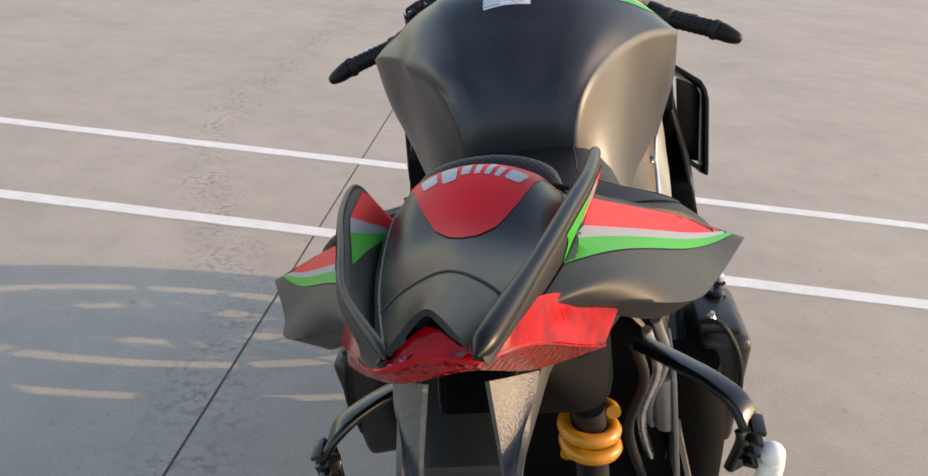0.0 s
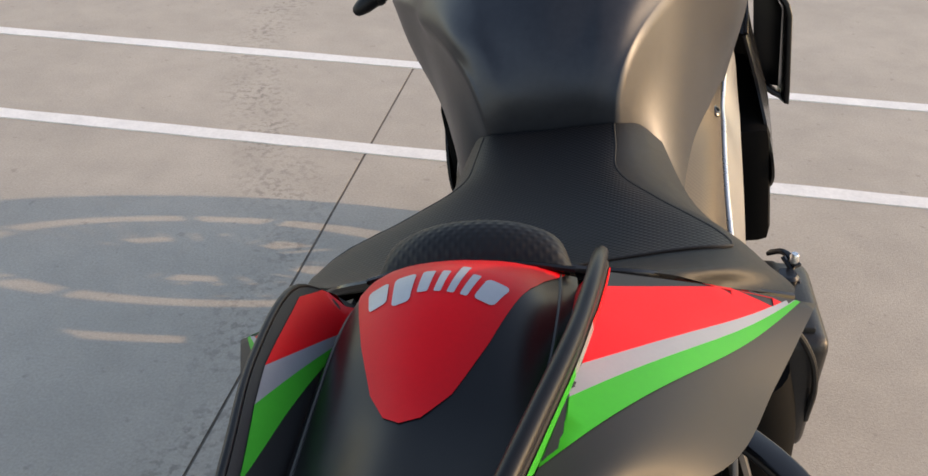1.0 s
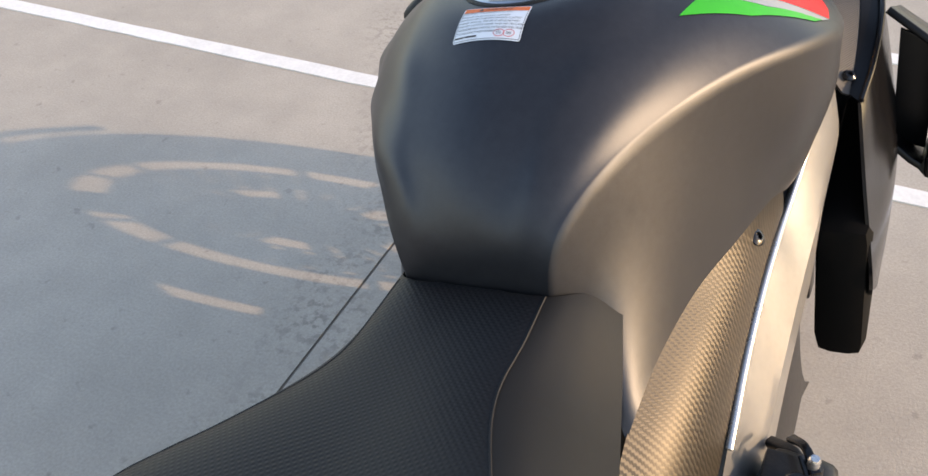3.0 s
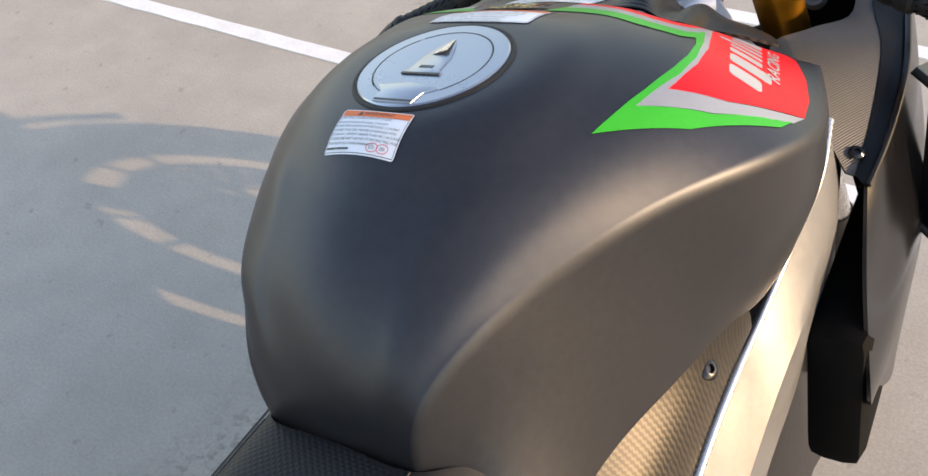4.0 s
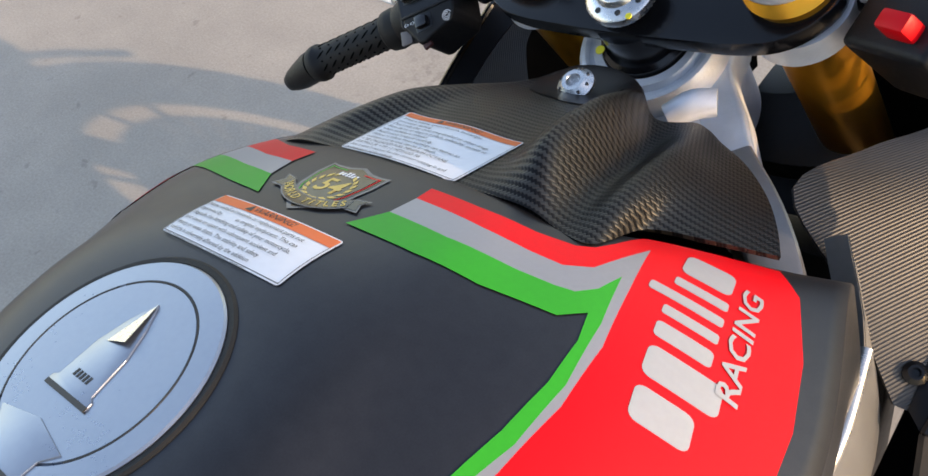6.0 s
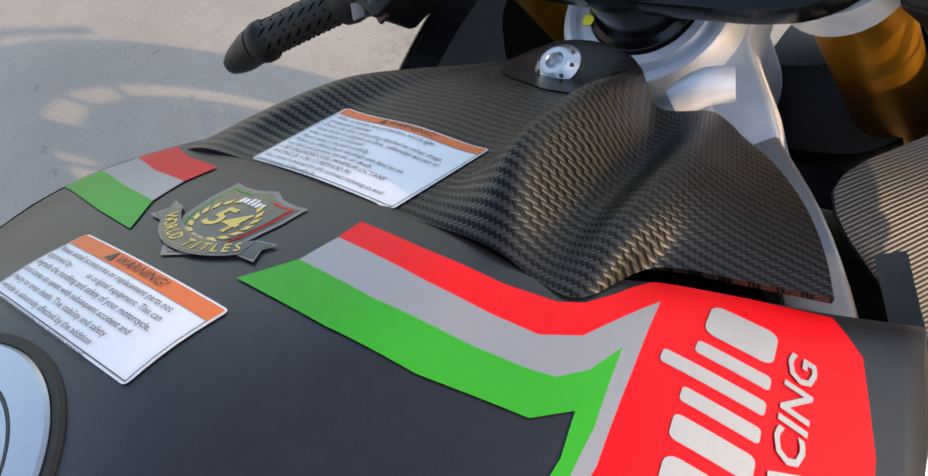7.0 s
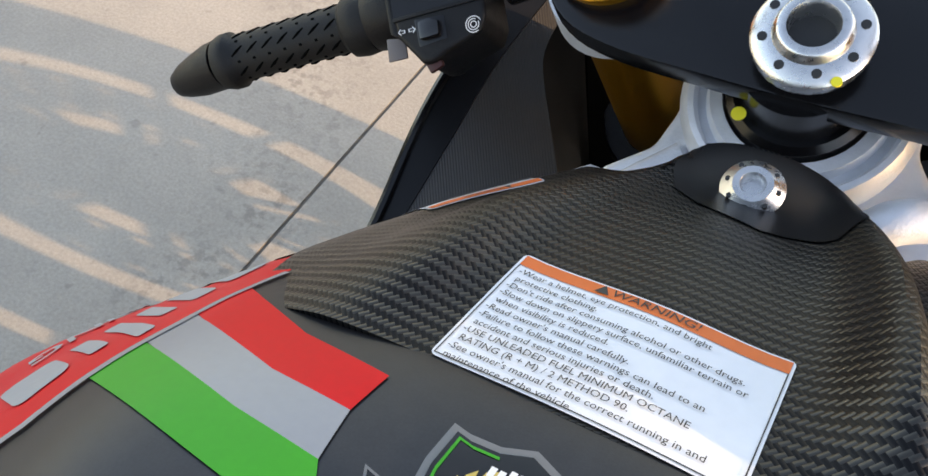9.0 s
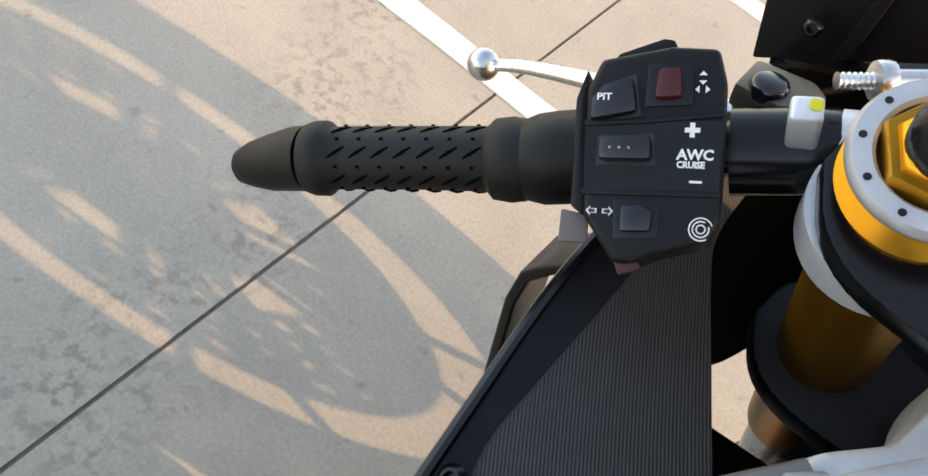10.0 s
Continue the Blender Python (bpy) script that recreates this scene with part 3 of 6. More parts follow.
EDGE = [[(.0765, -.908), (.130, -.872), (.186, -.8365)], [(.068, -.984), (.128, -.911), (.188, -.8385)],
        [(.061, -1.013), (.125, -.9265), (.1885, -.840)], [(.0555, -1.053), (.122, -.9475), (.189, -.842)]]
for side in (1, -1):
    for nm, mt, a, b in (("red_stripe", MAT_RED, 0, 1), ("white_stripe", MAT_WHITE, 1, 2), ("green_stripe", MAT_GREEN, 2, 3)):
        o = [(x * side - (.003 if side < 0 else 0), y) for x, y in EDGE[a] + EDGE[b][::-1]]
        part(nm, drape(polygon(bmesh.new(), o), SIDE_BVH[side]), mt, SIDE_PANEL[side])

# red panel with the maker's mark, and the lid lines of the cowl
RED_COWL = [(0, -.908), (.030, -.906), (.054, -.902), (.046, -.945), (.030, -.995), (.018, -1.025), (.008, -1.040), (0, -1.044)]
red_panel = part("red_panel", drape(polygon(bmesh.new(), RED_COWL + [(-x, y) for x, y in RED_COWL[-2:0:-1]]), COWL_BVH), MAT_RED, cowl, "bright red painted panel")


def on_arc(u, v, radius=.088, half=.0310):
    a = (u - half) / radius
    return ((radius + 1.30 * v) * math.sin(a), -1.058 + (radius + 1.30 * v) * math.cos(a))


mark_blocks(on_arc, .0128, .22, COWL_BVH, red_panel, step=.004)


def line_on(bvh, pts, r, mat, parent, name="groove"):
    out = []
    for x, y in spline([(*p, 0) for p in pts], 30)[:, :2]:
        hit, nrm, _, _ = bvh.ray_cast(Vector((x, y, 1.3)), Vector((0, 0, -1)))
        if hit:
            out.append(hit)
    return part(name, tube(out, r, 6), mat, parent)


line_on(COWL_BVH, [(-.034, -1.128), (-.018, -1.112), (-.001, -1.103), (.018, -1.112), (.034, -1.128)], .0010, MAT_INK, cowl)
for sx in (1, -1):
    line_on(COWL_BVH, [(sx * .052, -.905), (sx * .056, -.95), (sx * .052, -1.02), (sx * .040, -1.09), (sx * .020, -1.17)], .0011, MAT_INK, cowl)

MAT_LENS = material("red_lamp_lens", (0.34, 0.001, 0.003), 0.14, 0.0, 0.75, 70, 0.35, 160, spec=0.28)


def faceted_red():
    """Red reflector cut into fine slanting facets."""
    m = material("faceted_red_reflector", (0.20, 0.001, 0.003), 0.16, 0.0, 0.5, 240, spec=0.5)
    nt, b = nodes_of(m)
    tc = nt.nodes.new("ShaderNodeTexCoord")
    vor = nt.nodes.new("ShaderNodeTexVoronoi")
    vor.inputs["Scale"].default_value = 260
    nt.links.new(tc.outputs["Object"], vor.inputs["Vector"])
    bp = nt.nodes.new("ShaderNodeBump")
    bp.inputs["Strength"].default_value, bp.inputs["Distance"].default_value = 0.9, 0.002
    nt.links.new(vor.outputs["Distance"], bp.inputs["Height"])
    nt.links.new(bp.outputs[0], b.inputs["Normal"])
    return m


MAT_REFLEX = faceted_red()
LAMP_ROWS = [
    [(-.0880, -1.030, .938), (-.062, -1.080, .970), (-.038, -1.135, .992), (-.016, -1.178, 1.003), (0, -1.168, 1.010), (.016, -1.180, 1.006), (.038, -1.135, 1.000), (.058, -1.076, .972), (.0873, -1.0287, .941)],
    [(-.0780, -1.050, .934), (-.060, -1.100, .962), (-.040, -1.150, .987), (-.020, -1.184, 1.000), (0, -1.184, 1.005), (.020, -1.186, 1.004), (.040, -1.142, .983), (.064, -1.074, .938), (.0751, -1.042, .918)],
    [(-.0750, -1.045, .922), (-.062, -1.090, .950), (-.050, -1.130, .969), (-.034, -1.155, .978), (-.012, -1.180, .990), (0, -1.182, .993), (.012, -1.181, .995), (.036, -1.110, .9475), (.051, -1.075, .929), (.0742, -1.0430, .9165)],
]
tail_lamp = part("tail_lamp", sheet(cage([np.array(r) for r in LAMP_ROWS[:2]], 60, 8), 0.003), MAT_LENS, bike, "glossy red tail lamp lens")
part("reflex_strip", sheet(cage([np.array(r) for r in LAMP_ROWS[1:]], 60, 6), 0.003), MAT_REFLEX, tail_lamp, "darker red faceted reflector strip")
part("lens_edge", tube(np.array(LAMP_ROWS[1]) + np.array([0, -.0006, 0]), .0010, 6, n=60), MAT_LENS, tail_lamp)



def both(fn):
    """Builds a part on either side of the machine."""
    for side in (1, -1):
        fn(side, np.array([side, 1, 1]))


# ---------------------------------------------------------------- carbon
def carbon(name, low, high, tow=0.0021, rough=0.36, relief=0.6):
    """Twill weave: glossy dark bundles whose direction alternates in diagonal steps."""
    m = material(name, (0.03, 0.028, 0.027), 0.32, 0.0)
    nt, b = nodes_of(m)
    tc = nt.nodes.new("ShaderNodeTexCoord")
    sep = nt.nodes.new("ShaderNodeSeparateXYZ")
    nt.links.new(tc.outputs["Object"], sep.inputs[0])

    def op(kind, a, c=None):
        n = nt.nodes.new("ShaderNodeMath")
        n.operation = kind
        for i, v in enumerate((a, c)):
            if v is None:
                continue
            if isinstance(v, (int, float)):
                n.inputs[i].default_value = v
            else:
                nt.links.new(v, n.inputs[i])
        return n.outputs[0]

    cell = 1 / tow
    u = op("MULTIPLY", op("ADD", sep.outputs["X"], sep.outputs["Y"]), cell * 0.7071)
    v = op("MULTIPLY", op("SUBTRACT", sep.outputs["Y"], sep.outputs["X"]), cell * 0.7071)
    iu, iv = op("FLOOR", u), op("FLOOR", v)
    k = op("FLOORED_MODULO", op("ADD", iu, iv), 4.0)
    warp = op("LESS_THAN", k, 2.0)
    fu, fv = op("FRACT", u), op("FRACT", v)
    across_u = op("ABSOLUTE", op("SUBTRACT", fv, 0.5))
    across_v = op("ABSOLUTE", op("SUBTRACT", fu, 0.5))
    across = op("ADD", op("MULTIPLY", warp, across_u), op("MULTIPLY", op("SUBTRACT", 1.0, warp), across_v))
    h = op("SUBTRACT", 0.25, op("MULTIPLY", across, across))

    def mixed(kind, a, c):
        mx = nt.nodes.new("ShaderNodeMix")
        mx.data_type = kind
        nt.links.new(warp, mx.inputs["Factor"])
        ia, ib = [i for i in mx.inputs if i.name == "A" and i.enabled][0], [i for i in mx.inputs if i.name == "B" and i.enabled][0]
        ia.default_value, ib.default_value = a, c
        return [o for o in mx.outputs if o.enabled][0]

    nt.links.new(mixed("RGBA", (*low, 1), (*high, 1)), b.inputs["Base Color"])
    # the bundles of fibre shine along their own direction
    nt.links.new(mixed("VECTOR", (-0.7071, 0.7071, 0.0), (0.7071, 0.7071, 0.0)), b.inputs["Tangent"])
    b.inputs["Anisotropic"].default_value = 0.6
    b.inputs["Roughness"].default_value = rough
    b.inputs["Metallic"].default_value = 0.9
    b.inputs["Coat Weight"].default_value = 0.05
    b.inputs["Coat Roughness"].default_value = 0.35
    bp = nt.nodes.new("ShaderNodeBump")
    bp.inputs["Strength"].default_value, bp.inputs["Distance"].default_value = relief, tow * 0.8
    nt.links.new(h, bp.inputs["Height"])
    nt.links.new(bp.outputs[0], b.inputs["Normal"])
    return m


MAT_CARBON = carbon("carbon_fibre_twill", (0.012, 0.012, 0.013), (0.056, 0.053, 0.049), 0.0016, 0.38, 0.5)
MAT_CARBON_MATT = carbon("pale_carbon_twill", (0.058, 0.052, 0.044), (0.086, 0.076, 0.064), 0.0018, 0.52, 0.15)

CARBON_ROWS = [
    [(0, -.1260, .9950), (0, -.07, .975), (0, -.02, .954), (0, .02, .932), (0, .063, .921)],
    [(.047, -.1250, .9920), (.046, -.07, .974), (.040, -.02, .953), (.031, .02, .932), (.025, .058, .920)],
    [(.086, -.1230, .9870), (.072, -.086, .996), (.062, -.03, .976), (.052, .012, .948), (.040, .046, .921)],
    [(.100, -.1240, .9800), (.092, -.078, .962), (.080, -.03, .937), (.068, .005, .921), (.057, .030, .914)],
    [(.1163, -.1243, .9765), (.109, -.080, .968), (.100, -.03, .946), (.088, .012, .921), (.0745, .050, .898)],
    [(.1230, -.0850, .950), (.122, -.055, .943), (.113, -.02, .930), (.100, .012, .914), (.083, .047, .897)],
    [(.148, -.070, .936), (.139, -.045, .929), (.124, -.012, .918), (.106, .018, .907), (.088, .044, .897)],
    [(.175, -.055, .920), (.164, -.034, .915), (.144, -.004, .906), (.119, .022, .900), (.094, .040, .896)],
]
CARBON_LEFT = [
    [(-.160, -.043, .896), (-.150, -.025, .890), (-.128, .0, .886), (-.108, .018, .886), (-.090, .036, .886)],
    [(-.146, -.073, .930), (-.136, -.048, .921), (-.120, -.015, .908), (-.100, .010, .902), (-.080, .035, .899)],
    [(-.131, -.099, .9580), (-.121, -.068, .946), (-.106, -.03, .932), (-.092, .005, .916), (-.075, .036, .904)],
    [(-.1165, -.1255, .9775), (-.104, -.085, .966), (-.088, -.035, .944), (-.072, .005, .923), (-.055, .038, .908)],
    [(-.082, -.1260, .9905), (-.067, -.090, .988), (-.064, -.05, .974), (-.060, -.015, .952), (-.048, .012, .935), (-.036, .037, .920)],
]
carbon_sheet = cage([np.array(r) for r in CARBON_LEFT] + [left_of(CARBON_ROWS[1])] + [np.array(r) for r in CARBON_ROWS], 56, 110)
bm = sheet(carbon_sheet, 0.0025)
CARBON_BVH = BVHTree.FromBMesh(bm)
airbox = part("airbox_cover", bm, MAT_CARBON, bike, "carbon fibre twill cover in front of the tank")
part("mounting_plate", drape(polygon(bmesh.new(), [(-.024, .012), (-.012, .004), (.014, -.002), (.040, .006), (.047, .022), (.044, .042), (.027, .0555), (.012, .0605), (-.012, .0605), (-.027, .0555), (-.033, .048), (-.030, .028)], 0, 0.0035), CARBON_BVH, off=0.0007), MAT_SATIN, airbox, "matt black mounting plate")


def cap_screw(at, normal, r, parent, mat, holes=8, name="bolt", h=0.006):
    m = along(at, Vector(at) + Vector(normal))
    b = lathe([(0.0, 0.0), (r, 0.0), (r, h * .35), (r * .62, h), (r * .40, h), (r * .34, h * .75), (r * .34, h * .35), (0.0, h * .35)], 28, m, closed=False)
    ob = part(name, b, mat, parent, "silver machined bolt")
    if holes:
        for i in range(holes):
            a = 2 * math.pi * i / holes
            hole = m @ Matrix.Translation((r * .78 * math.cos(a), r * .78 * math.sin(a), 0))
            part("drilling", lathe([(0, h * .82), (r * .085, h * .82), (r * .085, h * .4), (0, h * .4)], 8, hole, closed=False), MAT_INK, ob)
    return ob


cap_screw((0.0035, .0265, .9320), (0, -.30, .95), 0.0128, airbox, MAT_STEEL, 8, "bolt", .0070)

# ---------------------------------------------------------------- frame
def spar(side, f):
    f = f * np.array([1 if side > 0 else .84, 1, 1])
    b = beam(np.array([(.085, .060, .850), (.125, .022, .836), (.165, -.030, .806), (.190, -.075, .785), (.196, -.110, .770)]) * f, [.034, .034, .032, .028, .024], [.044, .046, .050, .055, .045], n=20, round_=.14)
    edge = np.array([(.176, .03, .853), (.208, -.03, .832), (.2127, -.085, .8095), (.202, -.14, .775), (.196, -.18, .754), (.190, -.22, .736), (.188, -.26, .732), (.184, -.315, .715), (.181, -.38, .690), (.180, -.46, .655), (.178, -.55, .60), (.172, -.62, .520)])
    rows = [
        edge - np.array([.014, 0, .010]),
        edge,
        [(.186, .030, .805), (.216, -.02, .755), (.224, -.06, .735), (.222, -.10, .720), (.220, -.14, .708), (.218, -.18, .697), (.215, -.22, .686), (.211, -.28, .665), (.207, -.335, .640), (.200, -.42, .590), (.192, -.54, .490), (.188, -.60, .42)],
        [(.174, .030, .740), (.205, -.02, .690), (.214, -.06, .665), (.212, -.10, .645), (.210, -.16, .605), (.205, -.22, .580), (.200, -.30, .545), (.194, -.40, .485), (.188, -.52, .400), (.184, -.58, .34)],
    ]
    plate = sheet(cage([np.array(r if side > 0 else r[1:]) * f for r in rows], 44, 15, crease=(1, 2)), .006)
    tmp = bpy.data.meshes.new("tmp")
    plate.to_mesh(tmp)
    b.from_mesh(tmp)
    spar_ob = part("frame_spar", b, MAT_SILVER, bike, "brushed aluminium frame spar", angle=25)
    # lighter tube paints the highlight along the spar's upper edge
    part("edge_glint", tube(edge[1:10] * f + np.array([.001 * side, 0, -.001]), .0042, 10, n=40), MAT_EDGE_GLINT, spar_ob, "bright tube for the highlight along the spar edge")
    # side cover between tank and spar
    rows = [
        [(.118, -.62, .690), (.122, -.54, .745), (.128, -.475, .769), (.143, -.402, .782), (.163, -.335, .785), (.180, -.28, .787), (.191, -.230, .777)],
        [(.140, -.62, .660), (.152, -.53, .715), (.160, -.45, .740), (.164, -.40, .752), (.174, -.32, .761), (.184, -.26, .765), (.191, -.225, .762)],
        [(.162, -.62, .510), (.172, -.55, .600), (.177, -.46, .657), (.180, -.38, .692), (.183, -.315, .718), (.187, -.26, .735), (.190, -.22, .742)],
    ]
    cover = part("side_cover", sheet(cage([np.array(r) * f for r in rows], 30, 10), .002), MAT_CARBON_MATT, bike, "carbon fibre side cover")
    cap_screw(np.array((.1775, -.294, .7640)) * f, np.array((.75, -.15, .64)) * f, 0.0095, cover, MAT_GLOSS, 0, "screw", .004)
    cap_screw(np.array((.1655, -.5401, .6560)) * f, np.array((.75, -.15, .64)) * f, 0.007, cover, MAT_GLOSS, 0, "screw", .004)


both(spar)

STEER = Vector((0, .415, -.91)).normalized()
UPV = -STEER
head_m = along((0, .1265, .893), Vector((0, .1265, .893)) + UPV)
bm = lathe([(.034, -.12), (.052, -.11), (.056, -.02), (.057, .008), (.053, .014), (.050, .0145), (.048, .010), (.044, .010), (.042, .016), (.036, .016), (.034, .006)], 48, head_m)
headstock = part("steering_head", bm, MAT_CAST, bike, "pale cast aluminium steering head")
part("bearing_seal", lathe([(.020, .004), (.0345, .006), (.0345, .020), (.031, .023), (.020, .023)], 36, head_m), MAT_GLOSS, headstock)
part("paint_mark", prism(ring_outline(0, 0, .0035, 12), .0008, along((-.0203, .0883, .9138), Vector((-.0203, .0883, .9138)) + UPV)), MAT_MARK, headstock)
HEAD = Matrix.Translation((0, .1265, .893)) @ Matrix((Vector((1, 0, 0)), -UPV.cross(Vector((1, 0, 0))) * -1, UPV)).transposed().to_4x4()
arm = [(.058, .022), (.059, -.004), (.066, -.014), (.083, -.036), (.100, -.064), (.128, -.118), (.100, -.128), (.055, -.075)]
part("gusset", prism(arm + [(-x, y) for x, y in [(.055, -.075), (.100, -.132), (.126, -.124), (.101, -.084), (.082, -.056), (.062, -.038), (.057, -.016), (.058, .022)]] + [(-.040, .045), (0, .058), (.040, .045)], .034, HEAD @ Matrix.Translation((0, 0, -.006)), .005, 3), MAT_CAST, headstock)
part("web", beam([HEAD @ Vector(p) for p in ((.040, -.045, -.004), (.070, -.075, -.004), (.104, -.110, -.008))], [.016, .014, .012], [.012, .012, .010], n=10, up=tuple(UPV)), MAT_CAST, headstock)
part("web", beam([HEAD @ Vector(p) for p in ((-.045, -.040, -.004), (-.075, -.072, -.004), (-.104, -.112, -.008))], [.014, .012, .010], [.010, .010, .010], n=10, up=tuple(UPV)), MAT_CAST, headstock)
part("boss", tube([(.046, .060, .889), (.060, .0704, .8944), (.074, .077, .894)], [.009, .0105, .0095], 16, n=8), MAT_CAST, headstock, "cast bolt boss")
part("steering_stem", lathe([(.012, .0), (.031, .0), (.031, .012), (.028, .014), (.028, .050), (.012, .050)], 40, head_m), MAT_GLOSS, headstock, "black steering stem tube")
for sx in (1, -1):
    part("boss", tube([(sx * .062, .050, .872), (sx * .078, .044, .879), (sx * .088, .040, .878)], [.012, .013, .009], 14), MAT_CAST, headstock)

# ---------------------------------------------------------------- front fork, yoke
FORK_TOP = Vector((.105, .118, .972))


def leg(side, f):
    top = Vector(FORK_TOP * 1)
    top.x *= side
    m = along(top, top + UPV)
    down = lambda d: top + (STEER + Vector((.045, 0, 0))) * d
    lg = part("fork_leg", tube([down(.012), down(.18), down(.40)], .0260, 32), MAT_GOLD, bike, "gold anodised fork tube")
    part("stanchion", tube([down(.40), down(.66)], .0215, 24), MAT_STEEL, lg)
    part("axle_clamp", tube([down(.63), down(.68), down(.76)], [.024, .032, .028], 20), MAT_DARK, lg)
    part("thread", lathe([(.0255, -.012)] + [(.0288 - .0016 * (i % 2), -.012 + .0016 * i) for i in range(10)] + [(.026, .004)], 48, m, closed=False), MAT_GOLD, lg)
    part("preload_ring", lathe([(.0200, .002), (.0275, .002), (.0290, .004), (.0290, .007), (.0276, .009), (.0215, .009), (.0200, .0075)], 48, m, closed=False), material("satin_silver_ring", (0.62, 0.63, 0.66), 0.32, 0.55, 0.05, 200, rough_var=0.05), lg, "silver ring with drilled marks")
    for i in range(10):
        a = 2 * math.pi * (i + .4) / 10
        part("drilling", lathe([(0, .0093), (.0014, .0093), (.0014, .008), (0, .008)], 8, m @ Matrix.Translation((.0248 * math.cos(a), .0248 * math.sin(a), 0)), closed=False), MAT_DARK, lg)
    part("fork_cap", lathe([(.0205, .004), (.0205, .011), (.0195, .0125), (.0165, .0125), (.0160, .014), (.0130, .016)], 6, m), MAT_GOLD, lg, "gold hexagonal fork cap")
    part("adjuster", lathe([(.0135, .012), (.0135, .022), (.011, .026), (.0075, .034), (.006, .05), (.0, .052)], 28, m, closed=False), MAT_GLOSS, lg, "black adjuster with a cable")
    part("cable", tube([top + UPV * .045, top + UPV * .075 + Vector((side * .01, .03, 0)), top + UPV * .07 + Vector((side * -.02, .10, -.02)), top + Vector((side * -.06, .16, -.05))], .0042, 10, n=20), MAT_RUBBER, lg)


both(leg)

yoke_m = along(Vector((0, .105, .957)) + STEER * .012, Vector((0, .105, .957)) + UPV)


def yoke_outline(grow=0.0):
    c = [(-.137 - grow, .014), (-.130, .040), (-.098, .056 + grow), (-.055, .036), (0, .034 + grow), (.055, .036), (.098, .056 + grow), (.130, .040), (.137 + grow, .014), (.125, -.008), (.109, -.020 - grow), (.085, -.026 - grow), (.045, -.028 - grow), (0, -.029 - grow), (-.045, -.028 - grow), (-.085, -.026 - grow), (-.109, -.020 - grow), (-.125, -.008)]
    q = spline(c + c[:1], 96)[:-1]
    return [tuple(x) for x in q]


yoke = part("upper_yoke", prism(yoke_outline(), .015, yoke_m, .0016), MAT_GLOSS, bike, "black upper fork yoke")
part("lower_yoke", prism(yoke_outline(), .032, along(Vector((0, .105, .957)) + STEER * .20, Vector((0, .105, .957))), .005), MAT_DARK, bike)
for sx in (1, -1):
    part("clamp", tube([Vector((sx * .105, .118, .972)) + STEER * .038, Vector((sx * .105, .118, .972)) + STEER * .060], .0338, 40), MAT_CAST, bike, "silver clip-on clamp")
nut_m = along(Vector((.002, .096, .958)), Vector((.002, .096, .958)) + UPV)
nut = part("stem_nut", lathe([(.011, -.004), (.0245, -.004), (.0252, 0), (.0252, .003), (.0232, .0052), (.0165, .0066), (.0150, .0105), (.0138, .0115), (.0108, .0115), (.0100, .010), (.0096, -.002)], 44, nut_m), MAT_STEEL, bike, "silver drilled steering stem nut")
part("paint_mark", prism(ring_outline(0, 0, .0022, 12), .0012, along((.018, .076, .955), Vector((.018, .076, .955)) + UPV)), MAT_MARK, nut)
for i in range(8):
    a = 2 * math.pi * (i + .5) / 8
    part("drilling", lathe([(0, .0064), (.0021, .0064), (.0021, .003), (0, .003)], 10, nut_m @ Matrix.Translation((.0200 * math.cos(a), .0200 * math.sin(a), 0)), closed=False), MAT_INK, nut)
part("bore", lathe([(0, .001), (.0100, .001), (.0100, -.001), (0, -.001)], 24, nut_m, closed=False), MAT_INK, nut)

